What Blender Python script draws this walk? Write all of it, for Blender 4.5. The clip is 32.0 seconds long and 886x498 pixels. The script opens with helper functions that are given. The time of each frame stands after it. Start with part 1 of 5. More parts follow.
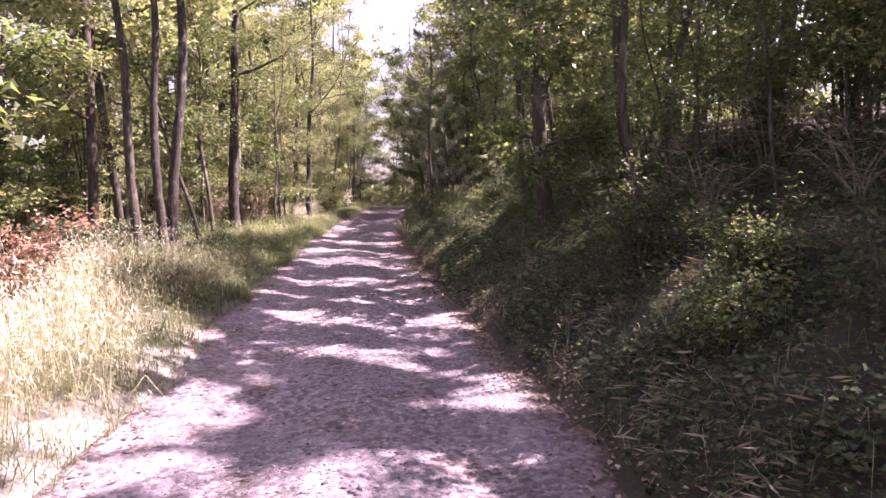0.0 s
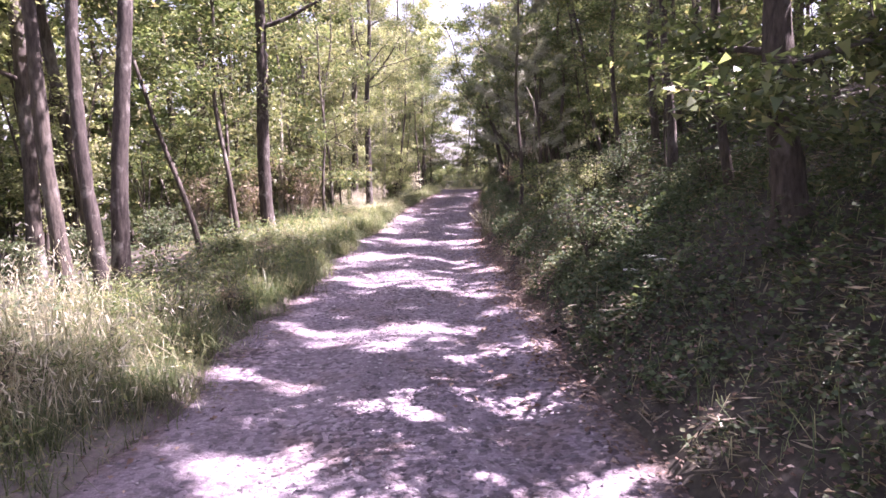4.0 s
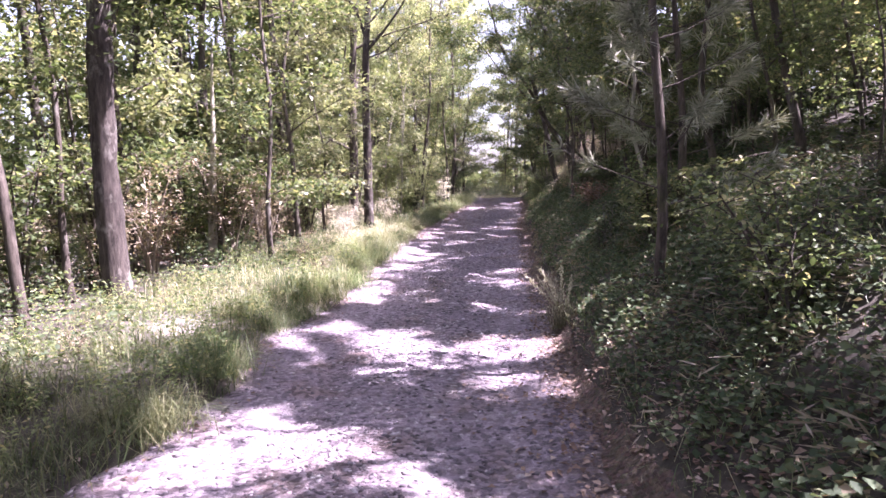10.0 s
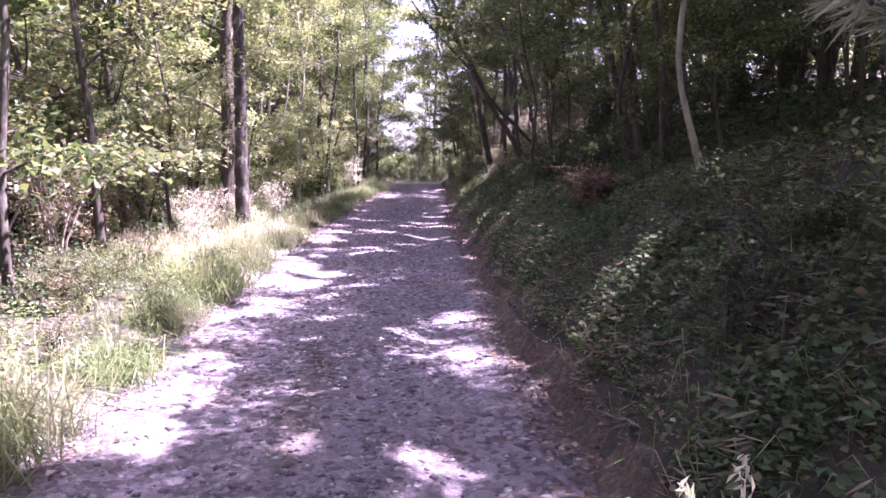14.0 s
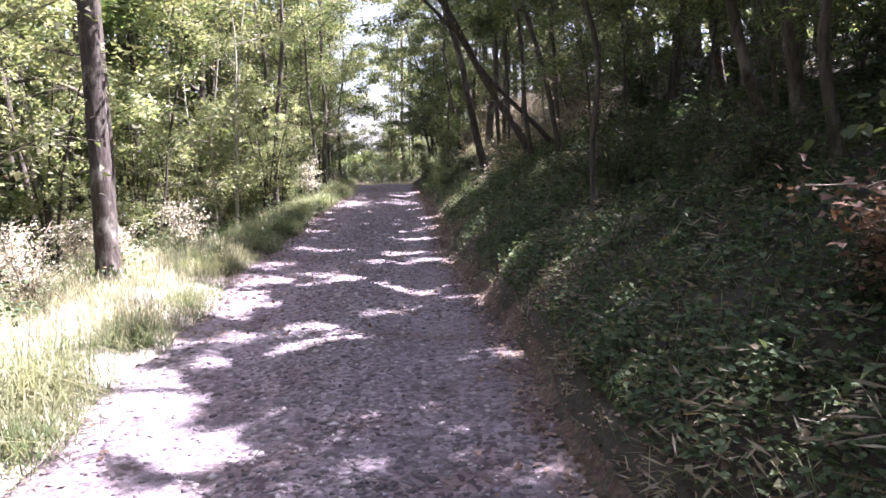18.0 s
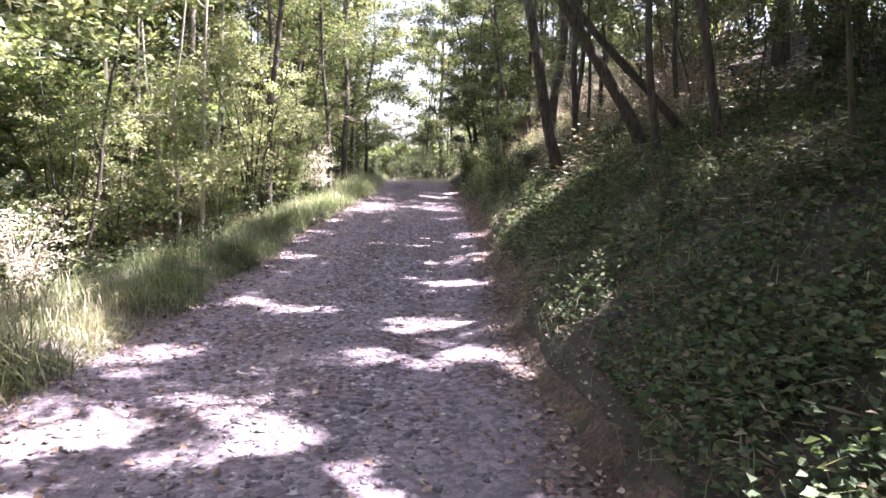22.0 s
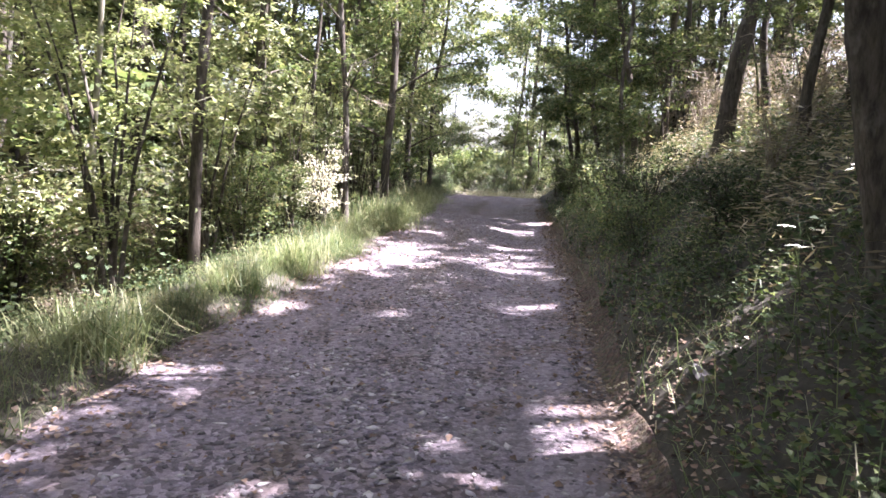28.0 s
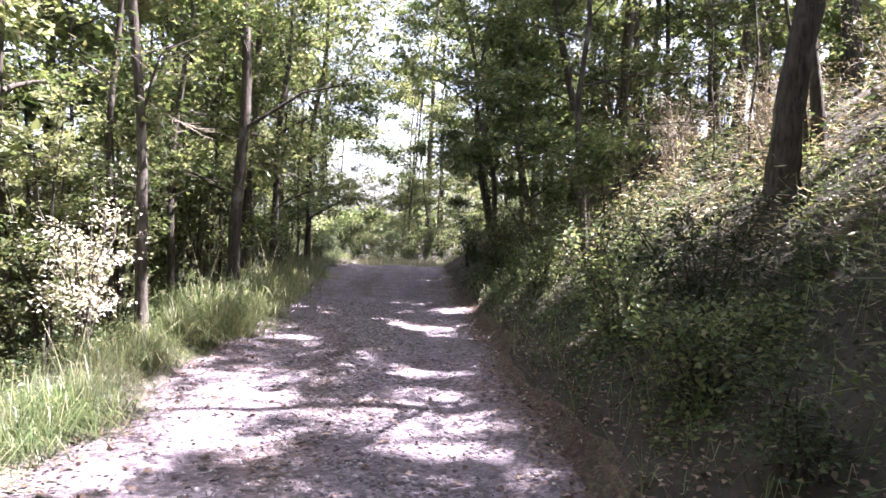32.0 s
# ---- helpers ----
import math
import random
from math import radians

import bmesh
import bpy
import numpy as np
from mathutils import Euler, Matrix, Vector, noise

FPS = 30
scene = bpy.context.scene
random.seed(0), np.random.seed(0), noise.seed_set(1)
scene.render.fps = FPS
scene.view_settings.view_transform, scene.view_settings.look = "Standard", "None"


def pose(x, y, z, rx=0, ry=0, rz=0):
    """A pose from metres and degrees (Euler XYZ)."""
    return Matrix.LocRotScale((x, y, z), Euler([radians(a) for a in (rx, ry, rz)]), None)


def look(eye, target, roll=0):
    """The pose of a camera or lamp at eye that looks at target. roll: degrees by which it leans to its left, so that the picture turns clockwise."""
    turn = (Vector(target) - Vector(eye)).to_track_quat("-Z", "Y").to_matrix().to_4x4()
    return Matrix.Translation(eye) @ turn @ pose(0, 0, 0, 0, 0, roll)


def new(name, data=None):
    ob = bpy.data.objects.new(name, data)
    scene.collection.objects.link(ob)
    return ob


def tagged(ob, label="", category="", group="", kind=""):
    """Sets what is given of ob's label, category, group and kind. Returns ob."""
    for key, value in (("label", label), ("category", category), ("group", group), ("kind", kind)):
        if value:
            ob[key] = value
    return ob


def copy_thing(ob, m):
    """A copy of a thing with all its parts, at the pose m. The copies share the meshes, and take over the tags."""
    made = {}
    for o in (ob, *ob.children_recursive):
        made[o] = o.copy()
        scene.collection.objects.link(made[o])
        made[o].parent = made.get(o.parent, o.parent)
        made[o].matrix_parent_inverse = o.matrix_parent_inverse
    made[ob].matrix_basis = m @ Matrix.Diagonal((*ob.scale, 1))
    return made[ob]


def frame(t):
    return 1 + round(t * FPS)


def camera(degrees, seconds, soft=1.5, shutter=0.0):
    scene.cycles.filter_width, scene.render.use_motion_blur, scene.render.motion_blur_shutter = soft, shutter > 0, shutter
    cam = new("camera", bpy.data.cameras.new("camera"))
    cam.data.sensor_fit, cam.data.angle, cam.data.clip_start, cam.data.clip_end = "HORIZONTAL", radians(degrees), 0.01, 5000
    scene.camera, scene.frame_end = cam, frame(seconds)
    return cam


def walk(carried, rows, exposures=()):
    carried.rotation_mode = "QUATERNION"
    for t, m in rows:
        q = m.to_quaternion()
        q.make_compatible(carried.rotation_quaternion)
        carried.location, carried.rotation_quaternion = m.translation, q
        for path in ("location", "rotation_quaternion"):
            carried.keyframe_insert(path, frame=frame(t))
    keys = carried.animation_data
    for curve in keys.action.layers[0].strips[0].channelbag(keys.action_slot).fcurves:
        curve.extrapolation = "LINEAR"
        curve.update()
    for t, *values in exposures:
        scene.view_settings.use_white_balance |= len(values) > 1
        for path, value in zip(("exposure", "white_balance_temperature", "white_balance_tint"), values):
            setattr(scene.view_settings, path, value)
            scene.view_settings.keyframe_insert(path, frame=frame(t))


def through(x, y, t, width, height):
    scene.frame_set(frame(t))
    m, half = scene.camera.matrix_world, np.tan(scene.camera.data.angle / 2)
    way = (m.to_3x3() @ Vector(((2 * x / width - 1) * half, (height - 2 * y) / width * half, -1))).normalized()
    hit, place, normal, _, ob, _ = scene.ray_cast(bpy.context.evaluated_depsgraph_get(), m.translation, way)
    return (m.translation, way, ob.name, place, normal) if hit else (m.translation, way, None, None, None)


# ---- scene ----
# the walk: seconds, pose, roll (degrees)
cam = camera(66.50, 32.0, 1.6)
PATH = [
    (0.0, pose(0.000, 0.000, 1.483, 85.16, 0, -4.60), 1.09),
    (0.5, pose(0.033, 0.545, 1.509, 84.95, 0, -1.99), -0.80),
    (1.0, pose(0.129, 1.097, 1.551, 85.15, 0, -3.70), -1.63),
    (1.5, pose(0.227, 1.701, 1.553, 84.81, 0, -1.54), -2.20),
    (2.0, pose(0.194, 2.340, 1.503, 83.39, 0, 1.90), -1.51),
    (2.5, pose(0.171, 3.000, 1.467, 80.63, 0, 1.69), -0.43),
    (3.0, pose(0.069, 3.608, 1.450, 80.28, 0, 4.60), -1.23),
    (3.5, pose(-0.057, 4.237, 1.459, 82.67, 0, 2.14), -0.09),
    (5.5, pose(0.136, 7.275, 1.535, 84.10, 0, 1.97), -1.95),
    (6.0, pose(0.183, 7.932, 1.539, 83.17, 0, 2.06), -1.37),
    (6.5, pose(0.150, 8.648, 1.524, 82.82, 0, 6.79), -2.46),
    (7.0, pose(0.053, 9.312, 1.509, 82.36, 0, 5.56), -1.27),
    (7.5, pose(0.025, 10.009, 1.501, 82.41, 0, 5.96), -1.66),
    (8.0, pose(-0.026, 10.551, 1.493, 82.18, 0, 6.31), -1.93),
    (8.5, pose(-0.038, 11.235, 1.491, 81.47, 0, 2.72), -1.17),
    (9.0, pose(-0.115, 11.927, 1.513, 80.84, 0, 5.90), -1.96),
    (9.5, pose(-0.193, 12.570, 1.525, 81.76, 0, 4.70), -0.20),
    (10.0, pose(-0.143, 13.227, 1.554, 83.90, 0, 4.75), -0.82),
    (10.5, pose(-0.195, 13.826, 1.522, 84.65, 0, 3.29), -1.24),
    (11.0, pose(-0.245, 14.409, 1.483, 85.47, 0, 0.95), -0.48),
    (11.5, pose(-0.292, 15.061, 1.472, 86.30, 0, 2.43), -2.25),
    (12.0, pose(-0.335, 15.686, 1.484, 85.86, 0, -1.76), -0.10),
    (12.5, pose(-0.357, 16.283, 1.500, 85.95, 0, -0.42), -0.93),
    (13.0, pose(-0.425, 16.998, 1.448, 85.67, 0, -1.15), 0.54),
    (13.5, pose(-0.417, 17.695, 1.413, 83.51, 0, -2.66), 0.95),
    (15.5, pose(-0.450, 19.979, 1.544, 81.52, 0, -1.49), -0.54),
    (16.0, pose(-0.446, 20.702, 1.519, 80.27, 0, -0.37), -2.05),
    (16.5, pose(-0.467, 21.334, 1.480, 81.15, 0, -1.53), -1.73),
    (17.0, pose(-0.512, 21.969, 1.494, 80.61, 0, -5.69), 0.57),
    (17.5, pose(-0.532, 22.683, 1.495, 80.02, 0, -3.70), -1.84),
    (18.0, pose(-0.499, 23.334, 1.531, 82.23, 0, -5.31), -1.01),
    (18.5, pose(-0.443, 24.081, 1.489, 81.96, 0, -3.81), -3.11),
    (19.0, pose(-0.452, 24.722, 1.482, 82.55, 0, -2.01), -2.60),
    (19.5, pose(-0.431, 25.295, 1.507, 81.95, 0, -6.61), -0.61),
    (20.0, pose(-0.356, 26.084, 1.488, 80.57, 0, -5.75), -2.40),
    (20.5, pose(-0.339, 26.779, 1.479, 78.28, 0, -8.38), -0.59),
    (21.0, pose(-0.261, 27.457, 1.456, 78.43, 0, -6.91), -0.32),
    (21.5, pose(-0.245, 28.101, 1.445, 80.36, 0, -3.33), -1.78),
    (22.0, pose(-0.232, 28.733, 1.423, 81.94, 0, -2.36), 0.83),
    (22.5, pose(-0.290, 29.406, 1.450, 85.00, 0, 6.84), -0.40),
    (23.0, pose(-0.245, 30.076, 1.455, 85.81, 0, 6.01), 0.30),
    (23.5, pose(-0.148, 30.713, 1.450, 85.34, 0, 5.18), 0.83),
    (24.0, pose(-0.080, 31.339, 1.405, 84.20, 0, 4.51), 0.40),
    (24.5, pose(0.050, 31.916, 1.464, 84.13, 0, 2.30), 0.94),
    (26.5, pose(0.240, 34.807, 1.512, 81.97, 0, 6.97), 2.26),
    (27.0, pose(0.199, 35.387, 1.497, 81.57, 0, 5.23), 2.61),
    (27.5, pose(0.192, 35.981, 1.554, 81.79, 0, 9.77), 1.27),
    (28.0, pose(0.200, 36.654, 1.547, 82.07, 0, 5.09), 2.82),
    (28.5, pose(0.234, 37.319, 1.508, 82.38, 0, 3.57), 2.30),
    (29.0, pose(0.212, 37.957, 1.498, 83.81, 0, 5.39), 2.05),
    (29.5, pose(0.216, 38.610, 1.503, 85.39, 0, 2.29), 2.98),
    (30.0, pose(0.202, 39.235, 1.532, 86.34, 0, 5.11), 1.61),
    (30.5, pose(0.099, 39.828, 1.523, 86.21, 0, 2.84), 2.91),
    (31.0, pose(0.032, 40.422, 1.510, 86.77, 0, 1.79), 1.17),
    (31.5, pose(-0.011, 41.006, 1.492, 87.60, 0, 1.48), 1.08),
    (32.0, pose(0.000, 41.568, 1.525, 87.65, 0, -3.76), 2.06),
]
walk(cam, [(t, m @ pose(0, 0, 0, 0, 0, roll)) for t, m, roll in PATH],
     [(0.0, 2.55, 6700, 52), (1.0, 2.7, 6450, 53), (2.5, 2.85, 6350, 53), (6.0, 3.0, 5950, 44), (7.0, 3.0, 6000, 43), (8.0, 2.95, 5950, 43), (9.0, 2.9, 5950, 44), (10.0, 2.9, 5950, 46), (11.0, 2.9, 5850, 50), (12.0, 3.05, 5750, 58), (13.0, 3.05, 5750, 62), (16.0, 3.05, 5700, 43), (17.0, 3.0, 5850, 38), (18.0, 3.05, 5950, 33), (20.0, 3.1, 6050, 34), (21.0, 3.4, 6100, 32), (22.0, 3.4, 6100, 32), (23.0, 3.35, 6200, 32), (24.0, 3.45, 6250, 34), (27.0, 3.35, 6000, 35), (28.0, 3.3, 6050, 27), (29.0, 3.45, 6050, 28), (30.0, 3.35, 6150, 26), (32.0, 3.2, 6050, 29)])


# ---- light ----
SUN_EL, SUN_AZ = 60.0, 80.0          # degrees above the horizon; degrees from +y towards +x
world = bpy.data.worlds.new("sky")
scene.world = world
world.use_nodes = True
wt = world.node_tree
sky = wt.nodes.new("ShaderNodeTexSky")
sky.sky_type = "NISHITA"
sky.sun_disc = False
sky.sun_elevation = radians(SUN_EL)
sky.sun_rotation = radians(SUN_AZ)
sky.dust_density = 2.5
haze = wt.nodes.new("ShaderNodeHueSaturation")          # a hazy, pale summer sky
haze.inputs["Saturation"].default_value = 0.55
wt.links.new(sky.outputs[0], haze.inputs["Color"])
wt.links.new(haze.outputs[0], wt.nodes["Background"].inputs[0])
wt.nodes["Background"].inputs[1].default_value = 0.066
sun_data = bpy.data.lights.new("sun", "SUN")
sun_data.energy = 5.0
sun_data.angle = radians(0.55)
sun_data.color = (1.0, 0.95, 0.86)
sun = new("sun", sun_data)
sa, se = radians(SUN_AZ), radians(SUN_EL)
sun.matrix_world = look((math.sin(sa) * math.cos(se) * 60, 30 + math.cos(sa) * math.cos(se) * 60, math.sin(se) * 60), (0, 30, 0))


# ---- materials ----
def material(name):
    m = bpy.data.materials.new(name)
    m.use_nodes = True
    nt = m.node_tree
    nt.nodes.clear()
    out = nt.nodes.new("ShaderNodeOutputMaterial")
    return m, nt, out


def node(nt, kind, **sets):
    n = nt.nodes.new(kind)
    for k, v in sets.items():
        if k in n.inputs:
            n.inputs[k].default_value = v
    return n


def ramp(nt, fac, stops):
    r = nt.nodes.new("ShaderNodeValToRGB")
    els = r.color_ramp.elements
    while len(els) < len(stops):
        els.new(0.5)
    for e, (p, c) in zip(els, stops):
        e.position, e.color = p, (*c, 1)
    nt.links.new(fac, r.inputs[0])
    return r.outputs[0]


def mixed(nt, fac, a, b, blend="MIX"):
    m = nt.nodes.new("ShaderNodeMix")
    m.data_type, m.blend_type = "RGBA", blend
    for src, slot in ((fac, m.inputs[0]), (a, m.inputs[6]), (b, m.inputs[7])):
        if isinstance(src, (float, int)):
            slot.default_value = src
        elif isinstance(src, tuple):
            slot.default_value = (*src, 1)
        else:
            nt.links.new(src, slot)
    return m.outputs[2]


def coords(nt, scale):
    geo = nt.nodes.new("ShaderNodeNewGeometry")
    mp = nt.nodes.new("ShaderNodeMapping")
    mp.inputs["Scale"].default_value = scale
    nt.links.new(geo.outputs["Position"], mp.inputs[0])
    return mp.outputs[0]


def noise_tex(nt, vec, scale, detail=4.0, rough=0.6):
    n = node(nt, "ShaderNodeTexNoise", Scale=scale, Detail=detail, Roughness=rough)
    nt.links.new(vec, n.inputs["Vector"])
    return n.outputs["Fac"]


def leafy(name, stops, glow=0.45, gloss=0.42, tree_shift=0.35, through=(1.32, 1.32, 0.85), dry=None):
    """Leaves: colour by leaf, lit through from behind, a waxy sheen."""
    m, nt, out = material(name)
    geo = nt.nodes.new("ShaderNodeNewGeometry")
    col = ramp(nt, geo.outputs["Random Per Island"], stops)
    if dry:                                   # whole patches that have dried out
        where = noise_tex(nt, coords(nt, (1, 1, 0.3)), 0.9, 4.0, 0.65)
        col = mixed(nt, ramp(nt, where, [(0.5, (0, 0, 0)), (0.68, (0.5, 0.5, 0.5))]), col, dry)
    info = nt.nodes.new("ShaderNodeObjectInfo")
    big = noise_tex(nt, coords(nt, (1, 1, 1)), 0.7, 2.0)
    val = nt.nodes.new("ShaderNodeHueSaturation")
    nt.links.new(col, val.inputs["Color"])
    val.inputs["Saturation"].default_value = 0.86
    rng_ = nt.nodes.new("ShaderNodeMapRange")
    rng_.inputs[3].default_value, rng_.inputs[4].default_value = 1 - tree_shift, 1 + tree_shift
    nt.links.new(info.outputs["Random"], rng_.inputs[0])
    hue = nt.nodes.new("ShaderNodeMapRange")
    hue.inputs[1].default_value, hue.inputs[2].default_value = 0.3, 0.7
    hue.inputs[3].default_value, hue.inputs[4].default_value = 0.485, 0.512
    nt.links.new(big, hue.inputs[0])
    nt.links.new(hue.outputs[0], val.inputs["Hue"])
    nt.links.new(rng_.outputs[0], val.inputs["Value"])
    bsdf = node(nt, "ShaderNodeBsdfPrincipled", Roughness=gloss)
    bsdf.inputs["Specular IOR Level"].default_value = 0.35
    nt.links.new(val.outputs[0], bsdf.inputs["Base Color"])
    tr = nt.nodes.new("ShaderNodeBsdfTranslucent")
    lit = mixed(nt, 1.0, val.outputs[0], through, "MULTIPLY")
    nt.links.new(lit, tr.inputs[0])
    mx = nt.nodes.new("ShaderNodeMixShader")
    mx.inputs[0].default_value = glow
    nt.links.new(bsdf.outputs[0], mx.inputs[1])
    nt.links.new(tr.outputs[0], mx.inputs[2])
    nt.links.new(mx.outputs[0], out.inputs[0])
    return m


def bark(name, dark, light, moss=0.0, stretch=5.0, lichen_size=3.0, lichen_most=0.6):
    m, nt, out = material(name)
    v = coords(nt, (stretch, stretch, 1.0))
    n1 = noise_tex(nt, v, 5.0, 6.0, 0.7)
    n2 = noise_tex(nt, coords(nt, (1, 1, 0.6)), lichen_size, 5.0, 0.65)
    col = ramp(nt, n1, [(0.35, dark), (0.65, light)])
    lichen = ramp(nt, n2, [(0.55, (0, 0, 0)), (0.68, (1, 1, 1))])
    fac = nt.nodes.new("ShaderNodeMath")
    fac.operation = "MULTIPLY"
    fac.inputs[1].default_value = lichen_most
    nt.links.new(lichen, fac.inputs[0])
    tone = (0.09, 0.11, 0.03) if moss else (0.25, 0.24, 0.215)
    col = mixed(nt, fac.outputs[0], col, tone)
    bsdf = node(nt, "ShaderNodeBsdfPrincipled", Roughness=0.92)
    nt.links.new(col, bsdf.inputs["Base Color"])
    bp = node(nt, "ShaderNodeBump", Strength=0.9, Distance=0.02)
    nt.links.new(n1, bp.inputs["Height"])
    nt.links.new(bp.outputs[0], bsdf.inputs["Normal"])
    nt.links.new(bsdf.outputs[0], out.inputs[0])
    return m


def earth(name, stops, scale, patch, bump=0.6, dist=0.03, chip=0.35, dust=False):
    """Soil, stone dust and litter: grain over larger stains."""
    m, nt, out = material(name)
    v = coords(nt, (1, 1, 1))
    fine = noise_tex(nt, v, scale, 8.0, 0.7)
    wide = noise_tex(nt, v, 1.1, 4.0)
    col = ramp(nt, fine, stops)
    pf = ramp(nt, wide, [(0.42, (0, 0, 0)), (0.66, (1, 1, 1))])
    col = mixed(nt, pf, col, mixed(nt, 1.0, col, patch, "MULTIPLY"))
    vor = node(nt, "ShaderNodeTexVoronoi", Scale=scale * 1.6)
    nt.links.new(v, vor.inputs["Vector"])
    if dust:                                  # pale trodden dust on the bare verge, with sunlight put into its tone
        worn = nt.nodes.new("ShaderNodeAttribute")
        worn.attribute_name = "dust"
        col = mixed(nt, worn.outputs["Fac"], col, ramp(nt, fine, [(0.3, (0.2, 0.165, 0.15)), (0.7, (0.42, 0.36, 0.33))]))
    peb = mixed(nt, chip, col, vor.outputs["Color"], "OVERLAY")
    hs = nt.nodes.new("ShaderNodeHueSaturation")
    hs.inputs["Saturation"].default_value = 0.6
    nt.links.new(peb, hs.inputs["Color"])
    bsdf = node(nt, "ShaderNodeBsdfPrincipled", Roughness=0.95)
    nt.links.new(hs.outputs[0], bsdf.inputs["Base Color"])
    bp = node(nt, "ShaderNodeBump", Strength=bump, Distance=dist)
    add = nt.nodes.new("ShaderNodeMath")
    add.operation = "SUBTRACT"
    nt.links.new(fine, add.inputs[0])
    less = nt.nodes.new("ShaderNodeMath")
    less.operation = "MULTIPLY"
    less.inputs[1].default_value = chip * 2
    nt.links.new(vor.outputs["Distance"], less.inputs[0])
    nt.links.new(less.outputs[0], add.inputs[1])
    nt.links.new(add.outputs[0], bp.inputs["Height"])
    nt.links.new(bp.outputs[0], bsdf.inputs["Normal"])
    nt.links.new(bsdf.outputs[0], out.inputs[0])
    return m


def track_surface(name):
    """Trodden stone dust: paler worn ruts, a darker stony middle, blotches and grit."""
    m, nt, out = material(name)
    v = coords(nt, (1, 1, 1))
    grit = noise_tex(nt, v, 55.0, 6.0, 0.75)
    lump = noise_tex(nt, v, 9.0, 5.0, 0.65)
    streak = noise_tex(nt, coords(nt, (2.6, 0.22, 1)), 1.0, 4.0)
    blotch = noise_tex(nt, v, 1.6, 5.0, 0.6)
    col = ramp(nt, grit, [(0.3, (0.115, 0.098, 0.116)), (0.52, (0.215, 0.182, 0.212)), (0.75, (0.37, 0.322, 0.36))])
    col = mixed(nt, ramp(nt, streak, [(0.4, (0, 0, 0)), (0.62, (0.55, 0.55, 0.55))]), col, (0.335, 0.29, 0.328))
    col = mixed(nt, ramp(nt, blotch, [(0.5, (0, 0, 0)), (0.68, (0.75, 0.75, 0.75))]), col, (0.17, 0.125, 0.11))
    col = mixed(nt, ramp(nt, lump, [(0.58, (0, 0, 0)), (0.7, (0.6, 0.6, 0.6))]), col, (0.12, 0.1, 0.1))
    worn = nt.nodes.new("ShaderNodeAttribute")
    worn.attribute_name = "dirt"
    soil = ramp(nt, lump, [(0.35, (0.06, 0.045, 0.035)), (0.6, (0.16, 0.12, 0.095))])
    col = mixed(nt, worn.outputs["Fac"], col, soil)
    vor = node(nt, "ShaderNodeTexVoronoi", Scale=27.0, Randomness=1.0)
    nt.links.new(v, vor.inputs["Vector"])
    grey = nt.nodes.new("ShaderNodeRGBToBW")
    nt.links.new(vor.outputs["Color"], grey.inputs[0])
    rough_part = ramp(nt, noise_tex(nt, v, 0.8, 4.0), [(0.36, (0.35, 0.35, 0.35)), (0.6, (0.95, 0.95, 0.95))])
    col = mixed(nt, rough_part, col, mixed(nt, 1.0, col, ramp(nt, grey.outputs[0], [(0.25, (0.45, 0.43, 0.46)), (0.75, (1.42, 1.4, 1.45))]), "MULTIPLY"))
    bsdf = node(nt, "ShaderNodeBsdfPrincipled", Roughness=0.95)
    nt.links.new(col, bsdf.inputs["Base Color"])
    sub = nt.nodes.new("ShaderNodeMath")
    sub.operation = "MULTIPLY_ADD"
    sub.inputs[1].default_value = -0.35
    nt.links.new(vor.outputs["Distance"], sub.inputs[0])
    nt.links.new(lump, sub.inputs[2])
    add = nt.nodes.new("ShaderNodeMath")
    add.operation = "MULTIPLY_ADD"
    add.inputs[1].default_value = 0.35
    nt.links.new(grit, add.inputs[0])
    nt.links.new(sub.outputs[0], add.inputs[2])
    bp = node(nt, "ShaderNodeBump", Strength=1.0, Distance=0.05)
    nt.links.new(add.outputs[0], bp.inputs["Height"])
    nt.links.new(bp.outputs[0], bsdf.inputs["Normal"])
    nt.links.new(bsdf.outputs[0], out.inputs[0])
    return m


def chips(name, stops, rough=0.9):
    """Loose pieces, each with its own tone."""
    m, nt, out = material(name)
    geo = nt.nodes.new("ShaderNodeNewGeometry")
    info = nt.nodes.new("ShaderNodeObjectInfo")
    add = nt.nodes.new("ShaderNodeMath")
    add.operation = "ADD"
    nt.links.new(geo.outputs["Random Per Island"], add.inputs[0])
    nt.links.new(info.outputs["Random"], add.inputs[1])
    fr = nt.nodes.new("ShaderNodeMath")
    fr.operation = "FRACT"
    nt.links.new(add.outputs[0], fr.inputs[0])
    col = ramp(nt, fr.outputs[0], stops)
    n = noise_tex(nt, coords(nt, (1, 1, 1)), 60.0, 3.0)
    col = mixed(nt, 0.4, col, n, "OVERLAY")
    bsdf = node(nt, "ShaderNodeBsdfPrincipled", Roughness=rough)
    nt.links.new(col, bsdf.inputs["Base Color"])
    nt.links.new(bsdf.outputs[0], out.inputs[0])
    return m


